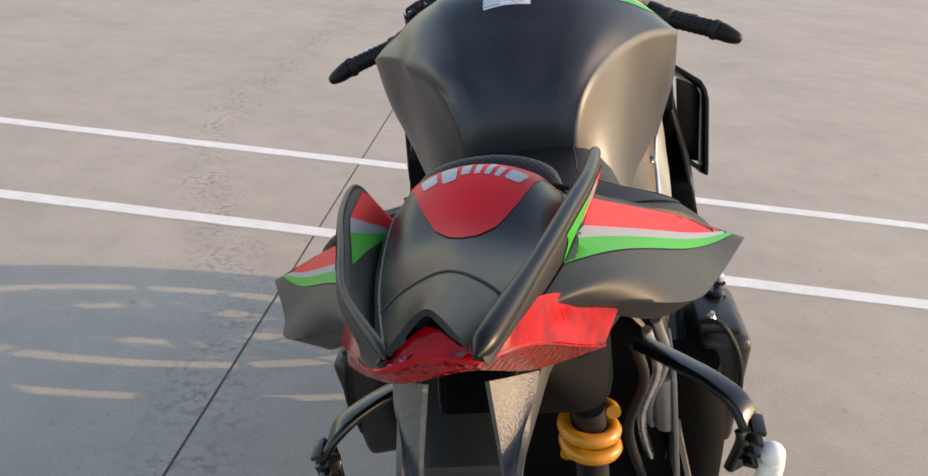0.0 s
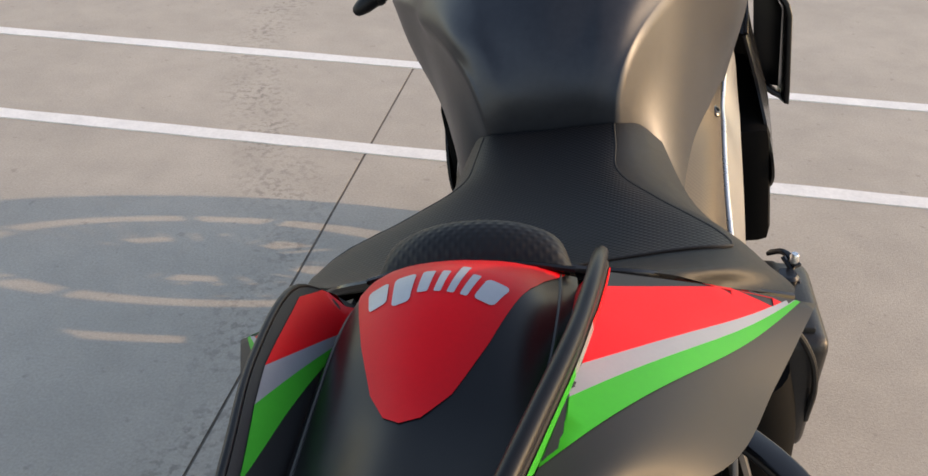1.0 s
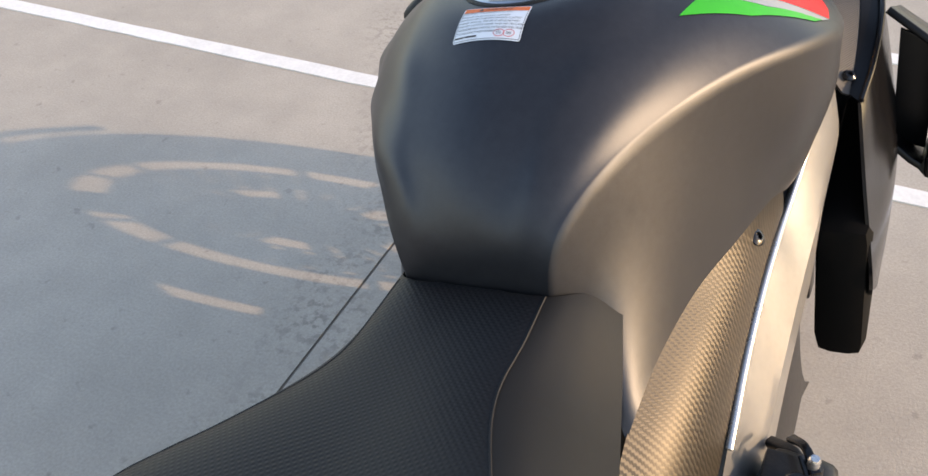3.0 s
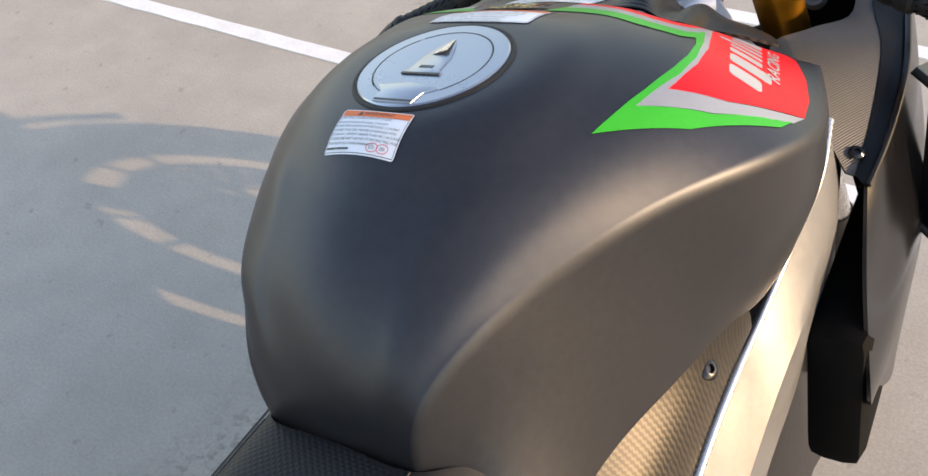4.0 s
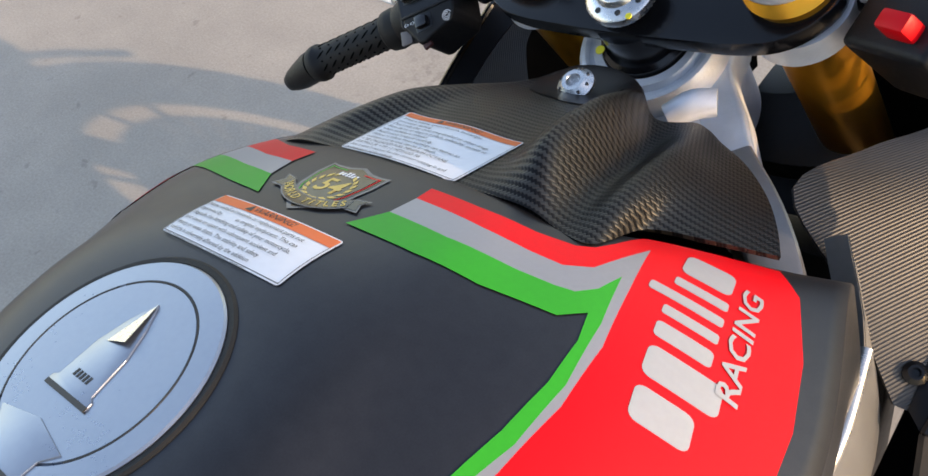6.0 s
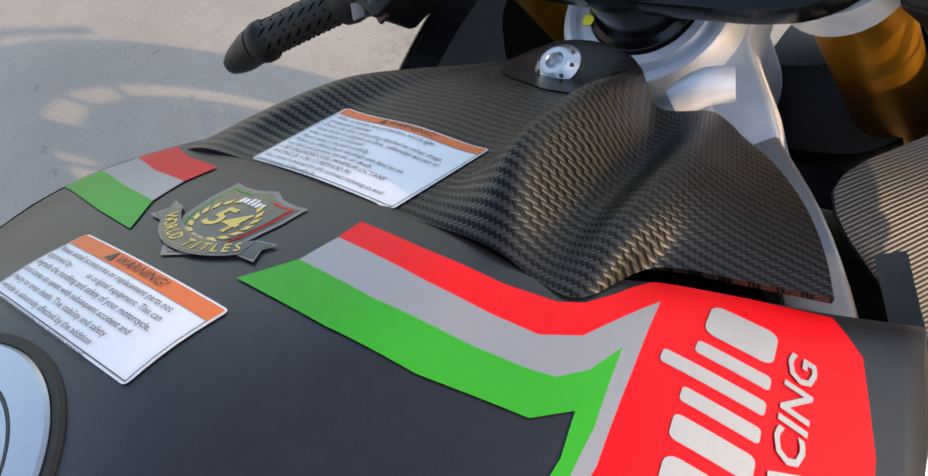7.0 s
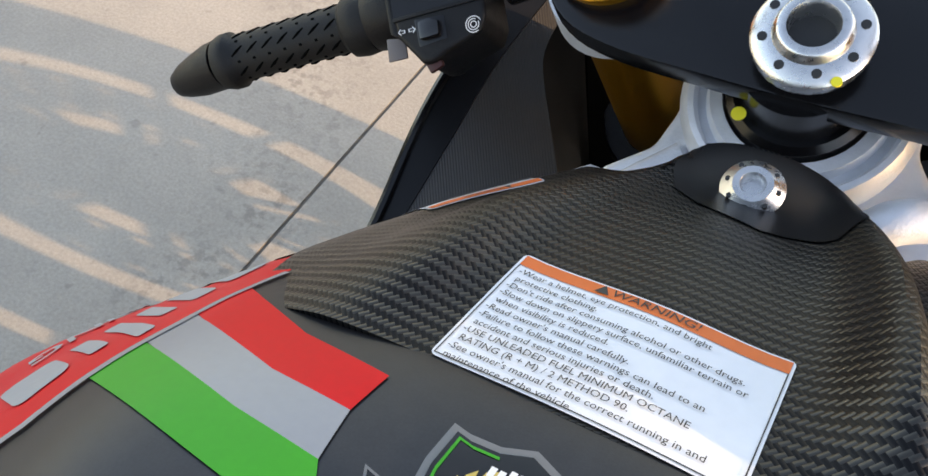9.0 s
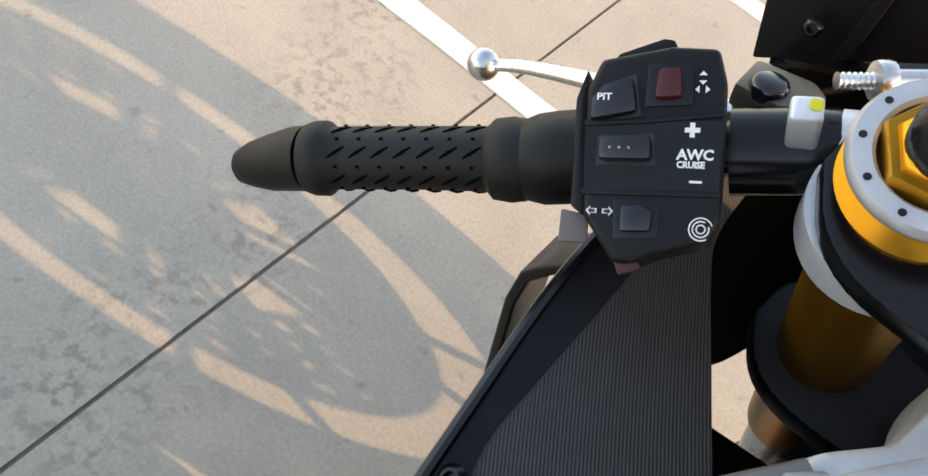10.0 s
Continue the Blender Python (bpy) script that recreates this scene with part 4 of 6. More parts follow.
# ---------------------------------------------------------------- wheels
def wheel(name, axle, radius, width, rim_r, discs, parent):
    m = Matrix.Translation(axle) @ Matrix.Rotation(radians(90), 4, "Y")
    w = width / 2
    prof = [(rim_r + .004, -w * .80), (rim_r + .03, -w * .98), (radius - .045, -w), (radius - .016, -w * .82), (radius - .004, -w * .45), (radius, 0), (radius - .004, w * .45), (radius - .016, w * .82), (radius - .045, w), (rim_r + .03, w * .98), (rim_r + .004, w * .80)]
    wh = part(name, lathe(prof, 72, m, closed=False), MAT_TYRE, parent, "black road tyre on a cast wheel")
    ring = [(rim_r + .006, -w * .82), (rim_r - .004, -w * .84), (rim_r - .010, -w * .62), (rim_r - .016, -w * .3), (rim_r - .017, 0), (rim_r - .016, w * .3), (rim_r - .010, w * .62), (rim_r - .004, w * .84), (rim_r + .006, w * .82)]
    part("rim", lathe(ring, 72, m, closed=False), MAT_GLOSS, wh, "gloss black rim")
    hub = bmesh.new()
    lathe([(.012, -w * .75), (.032, -w * .75), (.034, -w * .4), (.040, 0), (.034, w * .4), (.032, w * .75), (.012, w * .75)], 28, m, hub)
    part("hub", hub, MAT_GLOSS, wh)
    for i in range(5):
        for d in (-11, 11):
            a0, a1 = radians(72 * i + 18), radians(72 * i + 18 + d)
            p = [m @ Vector((r * math.cos(a), r * math.sin(a), 0)) for r, a in ((.03, a0), (rim_r * .45, a0 + (a1 - a0) * .45), (rim_r - .015, a1))]
            part("spoke", tube(p, [.013, .0075, .0055], 10, n=8), MAT_GLOSS, wh)
    for dx in discs:
        b = bmesh.new()
        radii = [.105, .112, .119, .126, .133, .140, .147, .154, .160]
        n = 90
        v = [[b.verts.new(m @ Vector((r * math.cos(2 * math.pi * (j + .25 * k) / n), r * math.sin(2 * math.pi * (j + .25 * k) / n), dx))) for j in range(n)] for k, r in enumerate(radii)]
        for k in range(len(radii) - 1):
            for j in range(n):
                if k in (1, 3, 5) and (j + 2 * k) % 3 == 0:
                    continue
                b.faces.new((v[k][j], v[k][(j + 1) % n], v[k + 1][(j + 1) % n], v[k + 1][j]))
        bmesh.ops.solidify(b, geom=b.faces[:], thickness=.0045)
        bmesh.ops.recalc_face_normals(b, faces=b.faces)
        part("brake_disc", b, MAT_STEEL, wh, "drilled steel brake disc", smooth=False)
        c = bmesh.new()
        lathe([(.050, dx - .003), (.066, dx - .003), (.066, dx + .003), (.050, dx + .003)], 40, m, c)
        for i in range(10):
            a = 2 * math.pi * i / 10
            beam([m @ Vector((.062 * math.cos(a), .062 * math.sin(a), dx)), m @ Vector((.108 * math.cos(a), .108 * math.sin(a), dx))], .012, .004, up=(1, 0, 0), bm=c)
        part("disc_carrier", c, MAT_GLOSS, wh)
    return wh


wheel("front_wheel", Vector((0, .424, .300)), .300, .120, .212, (-.062, .062), bike)
wheel("rear_wheel", Vector((0, -1.012, .318)), .318, .200, .212, (-.085,), bike)


# ---------------------------------------------------------------- handlebars
U_BAR, N_FACE, V_FACE = Vector((.880, .409, .242)), Vector((.102, -.659, .745)), Vector((-.464, .631, .622))
FACE = Matrix.Translation((-.181, .105, .951)) @ Matrix((U_BAR, V_FACE, N_FACE)).transposed().to_4x4()


def grip_parts(side, f):
    bar = part("handlebar", tube(np.array([(-.366, .045, .854), (-.300, .077, .879), (-.244, .106, .8935), (-.185, .135, .918), (-.135, .155, .936), (-.112, .150, .938)]) * np.array([-side, 1, 1]), .0112, 18, n=30), MAT_GLOSS, bike, "black clip-on handlebar")
    g = np.array([(-.338, .0575, .8675), (-.334, .0595, .8687), (-.329, .062, .8702), (-.326, .0635, .8712), (-.318, .0677, .8737), (-.290, .0823, .8817), (-.262, .097, .889), (-.259, .0985, .8898), (-.252, .102, .8915), (-.246, .105, .893)]) * np.array([-side, 1, 1])
    gr = part("grip", tube(g, [.0165, .0180, .0180, .0150, .0150, .0148, .0150, .0185, .0195, .0185], 28), MAT_RUBBER, bar, "black slotted rubber grip")
    # slanted slots and dots of the grip, their shade drawn as near-black strips
    e0, e1 = Vector(g[4]), Vector(g[6])
    gm = along(e0, e1)
    ln = (e1 - e0).length
    rb = bmesh.new()
    for i in range(7):
        for k in range(7):
            a = radians(26 + 51.4 * k)
            z = ln * (-.06 + .165 * i)
            tube([gm @ Vector((.01495 * math.cos(a - s * .17), .01495 * math.sin(a - s * .17), z + s * .0040)) for s in (-1, 0, 1)], [.0005, .0010, .0005], 5, rb)
            tube([gm @ Vector((.0149 * math.cos(a + .45), .0149 * math.sin(a + .45), z + d)) for d in (-.0008, .0008)], .0008, 6, rb)
    part("grip_pattern", rb, material("slot_shade_black", (0.002, 0.002, 0.002), 0.9, spec=0.05), gr)
    cap = np.array([(-.374, .0405, .8500), (-.371, .042, .8515), (-.365, .0452, .8545), (-.356, .0495, .8585), (-.344, .0552, .865), (-.338, .0575, .8675)]) * np.array([-side, 1, 1])
    part("bar_end", tube(cap, [.004, .0085, .0115, .0140, .0158, .0160], 24), MAT_PLASTIC, bar, "black tapered bar end weight")
    part("flange", tube(np.array([(-.246, .105, .893), (-.240, .108, .8955), (-.232, .112, .899), (-.221, .1175, .9035)]) * np.array([-side, 1, 1]), [.0185, .0205, .0208, .0205], 28), MAT_PLASTIC, bar)


both(grip_parts)

part("bar_sleeve", tube([(-.172, .140, .922), (-.150, .149, .930), (-.136, .1545, .9355)], [.0185, .0180, .0165], 24), MAT_GLOSS, bike)
# switch cluster on the left bar
sw = part("switch_housing", prism([(-.0400, .014), (-.0350, .0262), (-.0090, .0312), (.0082, .0302), (.0117, .017), (.0122, -.033), (.0080, -.0415), (-.0103, -.047), (-.0200, -.0515), (-.0262, -.0510), (-.0310, -.044), (-.0385, -.034)], .046, FACE, .0028, 3), MAT_PLASTIC, bike, "black handlebar switch cluster")
part("end_plate", prism([(-.0445, .012), (-.0405, .024), (-.0400, .014), (-.0385, -.034), (-.0440, -.030)], .040, FACE @ Matrix.Translation((0, 0, -.004)), .002), MAT_PLASTIC, sw)


def button(name, outline, rise, mat, label="", sink=.004, bevel=.0012):
    return part(name, prism(outline, rise + sink, FACE @ Matrix.Translation((0, 0, rise)), bevel, 2), mat, sw, label)


def print_on(body, size, at, rise, wide=1.0, mat=MAT_WHITEPRINT, bold=0.0, shear=0.0, align="LEFT"):
    b = lettering(bmesh.new(), body, size, at, wide=wide, bold=bold, shear=shear, align=align)
    bmesh.ops.transform(b, matrix=FACE @ Matrix.Translation((0, 0, rise + .0002)), verts=b.verts)
    return part("print", b, mat, sw)


MAT_BUTTON = material("polished_black_plastic", (0.006, 0.006, 0.007), 0.13, 0.0, 0.05, 200, spec=0.7)
part("ridge", prism([(-.0398, -.0002), (-.0396, .0022), (-.018, .0030), (.0108, .0062), (.0110, .0042), (-.018, .0012)], .003, FACE @ Matrix.Translation((0, 0, .0018)), .0008), MAT_PLASTIC, sw)
part("ridge", prism([(-.0390, -.0262), (-.0390, -.0240), (.0112, -.0232), (.0112, -.0254)], .003, FACE @ Matrix.Translation((0, 0, .0014)), .0008), MAT_PLASTIC, sw)
part("panel_recess", prism([(-.0395, .001), (-.0385, -.025), (.0105, -.024), (.0105, .003), (-.018, .0025)], .001, FACE @ Matrix.Translation((0, 0, .0006))), MAT_GLOSS, sw)
button("pit_button", [(-.0378, .0015), (-.0374, .0100), (-.0330, .0150), (-.0225, .0186), (-.0200, .0050)], .0055, MAT_BUTTON, "black button marked PIT", bevel=.0026)
button("button_gap", [(-.0388, .0006), (-.0384, .0106), (-.0337, .0161), (-.0216, .0200), (-.0189, .0042)], .0004, MAT_INK, bevel=0)
button("button_gap", [(-.0345, -.0148), (-.0345, -.0036), (-.0137, -.0025), (-.0125, -.0145)], .0010, MAT_INK, bevel=0)
button("button_frame", [(-.0180, .0075), (-.0175, .0240), (-.0010, .0250), (.0000, .0085)], .0010, MAT_GLOSS)
button("mode_button", [(-.0145, .0098), (-.0135, .0215), (-.0050, .0222), (-.0040, .0105)], .0060, material("dark_red_plastic", (0.06, 0.006, 0.005), 0.25), "dark red mode button", bevel=.0025)
button("rocker", [(-.0335, -.0138), (-.0335, -.0045), (-.0145, -.0035), (-.0135, -.0135)], .0085, MAT_BUTTON, "glossy black rocker switch", bevel=.003)
for i in range(3):
    button("rocker_dot", ring_outline(-.0290 + .0035 * i, -.0093, .0005, 8), .0086, MAT_GREYPRINT, bevel=0)
button("turn_recess", [(-.0275, -.0270), (-.0100, -.0280), (-.0100, -.0410), (-.0265, -.0425)], .0005, MAT_GLOSS)
button("turn_switch", [(-.0240, -.0300), (-.0170, -.0295), (-.0120, -.0315), (-.0125, -.0395), (-.0240, -.0400)], .0065, MAT_BUTTON, "black indicator slide switch", bevel=.0022)
button("horn_button", [(-.0480, -.0310), (-.0370, -.0330), (-.0370, -.0440), (-.0485, -.0440)], -.010, material("grey_brown_plastic", (0.13, 0.11, 0.105), 0.4), "grey button with a plus mark", sink=.008)
part("print", prism(ring_outline(-.0425, -.0380, .0030, 20), .0003, FACE @ Matrix.Translation((0, 0, -.0098))), MAT_DARK, sw)
button("low_button", [(-.0275, -.0470), (-.0180, -.0475), (-.0160, -.0530), (-.0240, -.0560)], -.004, material("dark_red_rubber", (0.05, 0.010, 0.009), 0.5), "dark red button under the cluster", sink=.008)
print_on("PIT", .0036, (-.0352, .0090), .0056, wide=1.15, bold=.0001)
print_on("AWC", .0054, (-.0050, -.0118), .0008, wide=1.0, bold=.00018)
print_on("CRUISE", .0034, (-.0050, -.0149), .0008, wide=.92, bold=.00014)
for (u, v, w, h) in [(0, -.0008, .0055, .0018), (0, -.0008, .0018, .0055), (.0022, -.0200, .0045, .0009)]:
    part("print", prism([(u - w / 2, v - h / 2), (u + w / 2, v - h / 2), (u + w / 2, v + h / 2), (u - w / 2, v + h / 2)], .0002, FACE @ Matrix.Translation((0, 0, .0009 + .0001 * (w < h)))), MAT_WHITEPRINT, sw)
for u, v, d in [(.0016, .0145, (-1, 0)), (.0038, .0145, (1, 0)), (.0027, .0178, (0, -1)), (.0027, .0198, (0, 1))]:
    s = .0016
    a = (u + d[0] * s, v + d[1] * s)
    n = (-d[1], d[0])
    part("print", prism([a, (u + n[0] * s * .9, v + n[1] * s * .9), (u - n[0] * s * .9, v - n[1] * s * .9)], .0002, FACE @ Matrix.Translation((0, 0, .0007))), MAT_WHITEPRINT, sw)
for d in (-1, 1):
    for k, mt, z in ((1.0, MAT_WHITEPRINT, .0007), (.62, MAT_INK, .0009)):
        o = [(2.4, 0), (.6, 1.9), (.6, .9), (-1.8, .9), (-1.8, -.9), (.6, -.9), (.6, -1.9)]
        part("print", prism([(-.0320 + d * (.0028 + .0010 * k * u), -.0322 + .0010 * k * v) for u, v in o], .0002, FACE @ Matrix.Translation((0, 0, z))), mt, sw)
b = bmesh.new()
for r, a0, a1 in ((.0042, 20, 300), (.0029, 60, 380), (.0016, 0, 360)):
    tube([FACE @ Vector((.0050 + r * math.cos(radians(a)), -.0372 + r * math.sin(radians(a)), .0006)) for a in range(a0, a1 + 1, 20)], .00028, 5, b)
part("print", b, MAT_WHITEPRINT, sw)
part("cluster_top", prism([(-.0335, .0255), (-.0300, .0320), (-.0130, .0380), (-.0085, .0375), (-.0070, .0312)], .030, FACE @ Matrix.Translation((0, 0, -.012)), .002), MAT_PLASTIC, sw)

# clutch lever, perch and clip-on hardware
lever = part("clutch_lever", tube([(-.318, .170, .873), (-.3145, .1712, .8742), (-.300, .1735, .880), (-.262, .171, .894), (-.220, .166, .908), (-.165, .170, .925)], [.0085, .0050, .0048, .0056, .0065, .0072], 14, n=36, flat=.7), MAT_STEEL, bike, "silver clutch lever with a ball end")
bm = bmesh.new()
bmesh.ops.create_uvsphere(bm, u_segments=20, v_segments=14, radius=.0092, matrix=Matrix.Translation((-.319, .170, .873)))
part("ball_end", bm, MAT_STEEL, lever)
perch = part("lever_perch", prism([(-.186, .158), (-.152, .156), (-.152, .178), (-.160, .184), (-.186, .182)], .012, pose(0, 0, .940, 0, 0, 0), .003), material("olive_grey_metal", (0.13, 0.115, 0.09), 0.4, 0.5, 0.1, 200), bike, "olive grey clutch lever perch")
part("pivot_cap", lathe([(0, .0028), (.0060, .0028), (.0078, .0018), (.0086, .0), (.0086, -.004), (0, -.004)], 28, pose(-.1735, .1655, .941, 0, 0, 0), closed=False), MAT_BUTTON, perch)
part("cable_adjuster", lathe([(0, -.004)] + [(.0034 - .0006 * (i % 2), -.004 + .0011 * i) for i in range(13)] + [(.0075, .0100), (.0080, .0112), (.0080, .0150), (.0075, .0162), (.0046, .0162), (.0046, .036), (0, .036)], 44, along((-.146, .155, .964), (-.1065, .1855, .968)), closed=False), MAT_STEEL, perch, "knurled silver cable adjuster")
part("cable", tube([(-.122, .174, .966), (-.085, .205, .968), (-.03, .255, .95), (.03, .30, .90)], .0035, 10, n=20), MAT_RUBBER, perch)
for sx in (-1, 1):
    part("bar_clamp", tube([(sx * .137, .154, .935), (sx * .120, .158, .940)], [.0165, .0165], 24), MAT_CAST, bike, "silver bar clamp")
    part("clamp_lug", box((.012, .011, .022), pose(sx * .1505, .1365, .952, 20, 14 * sx, 20), .0025, 3), MAT_CAST, bike, "silver clamp lug")
part("paint_mark", prism(ring_outline(0, 0, .0026, 12), .0006, pose(-.1490, .1335, .9637, 20, 8, 0)), MAT_MARK, bike)

# right switch cluster
rs = part("switch_housing", box((.060, .052, .070), pose(.187, .128, .925, 35, -8, -24), .006, 3), MAT_PLASTIC, bike, "black right handlebar switch cluster")
part("kill_switch", box((.020, .012, .022), pose(.178, .098, .952, 35, -8, -24), .003), MAT_RED, rs, "red engine stop switch")
part("brake_lever", tube([(.318, .170, .873), (.300, .1735, .880), (.262, .171, .894), (.165, .170, .925)], [.0085, .005, .006, .007], 12, n=24, flat=.7), MAT_GLOSS, bike, "black brake lever")

# ---------------------------------------------------------------- fairing
FAIR_ROWS = [
    [(.231, -.047, .786), (.236, .03, .806), (.234, .10, .840), (.222, .18, .872), (.208, .27, .888), (.180, .38, .870), (.110, .50, .830)],
    [(.252, -.085, .715), (.262, .03, .715), (.258, .12, .730), (.246, .21, .745), (.228, .31, .750), (.190, .43, .740), (.100, .57, .710)],
    [(.270, -.130, .590), (.283, .00, .575), (.278, .11, .565), (.262, .22, .560), (.232, .33, .570), (.180, .43, .600), (.090, .56, .630)],
    [(.262, -.060, .500), (.272, .02, .450), (.262, .10, .440), (.238, .19, .440), (.200, .27, .460), (.150, .36, .520), (.080, .48, .570)],
]


def ribbed():
    m = material("ribbed_black_plastic", (0.038, 0.035, 0.033), 0.42, 0.0, 0.12, 150)
    nt, b = nodes_of(m)
    tc = nt.nodes.new("ShaderNodeTexCoord")
    w = nt.nodes.new("ShaderNodeTexWave")
    w.bands_direction = "X"
    w.inputs["Scale"].default_value = 150
    sp = nt.nodes.new("ShaderNodeSeparateXYZ")
    nt.links.new(tc.outputs["Object"], sp.inputs[0])
    ax = nt.nodes.new("ShaderNodeMath")
    ax.operation = "ABSOLUTE"
    nt.links.new(sp.outputs["X"], ax.inputs[0])
    yy = nt.nodes.new("ShaderNodeMath")
    yy.operation = "MULTIPLY"
    yy.inputs[1].default_value = -0.634
    nt.links.new(sp.outputs["Y"], yy.inputs[0])
    sm = nt.nodes.new("ShaderNodeMath")
    nt.links.new(ax.outputs[0], sm.inputs[0])
    nt.links.new(yy.outputs[0], sm.inputs[1])
    cb = nt.nodes.new("ShaderNodeCombineXYZ")
    nt.links.new(sm.outputs[0], cb.inputs["X"])
    nt.links.new(cb.outputs[0], w.inputs["Vector"])
    bp = nt.nodes.new("ShaderNodeBump")
    bp.inputs["Strength"].default_value, bp.inputs["Distance"].default_value = 0.36, 0.001
    nt.links.new(w.outputs["Fac"], bp.inputs["Height"])
    nt.links.new(bp.outputs[0], b.inputs["Normal"])
    return m


MAT_RIBBED = ribbed()


FAIR_RIGHT = [
    [(.243, -.025, .755), (.250, .03, .775), (.252, .10, .805), (.240, .18, .832), (.222, .27, .862), (.185, .38, .860), (.110, .50, .830)],
    [(.256, -.085, .690), (.265, .03, .705), (.265, .12, .725), (.252, .21, .745), (.230, .31, .750), (.190, .43, .740), (.100, .57, .710)],
    [(.2723, -.127, .571), (.2813, .017, .625), (.280, .11, .600), (.264, .22, .575), (.232, .33, .575), (.180, .43, .600), (.090, .56, .630)],
    FAIR_ROWS[3],
]
INNER = [
    [(.229, -.045, .785), (.233, .03, .804), (.230, .10, .838), (.218, .18, .870), (.204, .27, .886)],
    [(.205, -.030, .785), (.220, .025, .801), (.217, .057, .813), (.211, .10, .830), (.205, .15, .848), (.190, .24, .868)],
    [(.105, .035, .790), (.138, .092, .805), (.158, .125, .818), (.177, .155, .833), (.186, .175, .842), (.182, .24, .862)],
]
INNER_RIGHT = [
    [(.241, -.025, .757), (.248, .03, .777), (.250, .10, .807), (.238, .18, .834), (.220, .27, .864)],
    [(.2297, -.014, .760), (.2315, .02, .777), (.231, .06, .796), (.229, .095, .813), (.225, .1245, .827), (.205, .185, .842), (.192, .24, .866)],
    [(.222, -.016, .764), (.180, .018, .815), (.135, .050, .860), (.160, .11, .851), (.188, .162, .840), (.186, .20, .850), (.182, .24, .862)],
]


def fairing(side, f):
    at = (lambda r: np.array(r, float)) if side > 0 else (lambda r: np.array([(-(x - .11 * (1 - z)), y, z) for x, y, z in r]))
    outer, inner = (FAIR_RIGHT, INNER_RIGHT) if side > 0 else (FAIR_ROWS, INNER)
    fa = part("side_fairing", sheet(cage([at(r if side > 0 else r[:5]) for r in outer], 40, 24), .004), MAT_GLOSS if side > 0 else MAT_SATIN, bike, "black side fairing")
    # near-black sheets round the fork stand in for the unlit fairing inside
    if side < 0:
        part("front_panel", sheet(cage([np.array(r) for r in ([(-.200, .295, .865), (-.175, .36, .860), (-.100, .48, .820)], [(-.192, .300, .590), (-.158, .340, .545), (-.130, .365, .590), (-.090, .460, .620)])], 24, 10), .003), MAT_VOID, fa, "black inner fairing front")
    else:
        part("void_sheet", sheet(cage([np.array(r) for r in ([(.060, .310, .850), (.130, .310, .865), (.200, .280, .878)], [(.066, .338, .640), (.130, .335, .640), (.215, .320, .620)])], 16, 10), .003), MAT_VOID, fa, "near-black sheet for the unlit hollow behind the fork")
        # corner of a white label with an orange edge on the black rim
        ux = Vector((.043, -.008, -.007)).normalized()
        uz = ux.cross(Vector((0, .93, .36))).normalized()
        tag_m = Matrix.Translation((.200, .158, .862)) @ Matrix((ux, uz.cross(ux), uz)).transposed().to_4x4()
        tag = part("label", prism([(0, 0), (.046, 0), (.046, .036), (.030, .040), (.018, .016)], .0012, tag_m), MAT_PAPER, fa, "white warning label with an orange edge")
        part("label_band", prism([(0, 0), (.006, 0), (.010, .006), (.002, .004)], .0004, tag_m @ Matrix.Translation((0, 0, .0005))), MAT_ORANGE, tag)
        for k in range(6):
            part("print", prism([(.016 + .002 * k, .005 + .005 * k), (.044, .005 + .005 * k), (.044, .0066 + .005 * k), (.016 + .002 * k, .0066 + .005 * k)], .0003, tag_m @ Matrix.Translation((0, 0, .0005))), MAT_INK, tag)
    part("edge_panel", sheet(cage([at(r) for r in inner[:2]], 30, 8), .003), MAT_SATIN, fa)
    part("inner_panel", sheet(cage([at(r) - np.array([0, 0, .001]) for r in inner[1:]], 30, 8), .003), MAT_RIBBED, fa, "black ribbed inner fairing panel")
    part("trim", tube(at([(x + .002, y, z + .001) for x, y, z in inner[0][:4]]), .0035, 8, n=20), MAT_GLOSS, fa)
    cap_screw(at([(.227, .004, .7735)])[0] if side > 0 else at([(.2225, .004, .7955)])[0], np.array((.25, -.35, .9)) * f, .0075, fa, MAT_GLOSS, 0, "bolt", .004)
    # wing loop on the fairing's flank
    w = beam(at([(.262, .130, .630), (.300, .118, .600), (.312, .114, .590), (.317, .113, .593), (.319, .113, .610), (.322, .120, .735), (.320, .122, .748), (.314, .124, .756), (.262, .145, .790)]), .080, .009, up=(side, 0, .3), round_=.3)
    if side < 0:
        w = beam([(-.222, .180, .600), (-.258, .178, .572), (-.270, .175, .582), (-.273, .173, .605), (-.264, .170, .730), (-.258, .170, .758), (-.244, .172, .772), (-.222, .178, .784)], .045, .008, up=(side, 0, .3), round_=.3)
    part("winglet", w, MAT_SATIN, bike, "black aerodynamic winglet loop on the fairing")
    if side > 0:
        part("winglet_plate", prism([(.272, .612), (.312, .600), (.317, .735), (.310, .752), (.272, .772)], .006, pose(0, .128, 0, 90, 0, 0), .002), MAT_SATIN, bike, "black winglet end plate")
    # added near-black block; its colour stands in for the unlit gap beside the spar
    part("void_block", box((.060, .32, .20) if side > 0 else (.056, .30, .34), pose(.238, .03, .55, 0, 0, 0) if side > 0 else pose(-.195, .03, .57, 0, 0, 0), .02), MAT_VOID, bike)


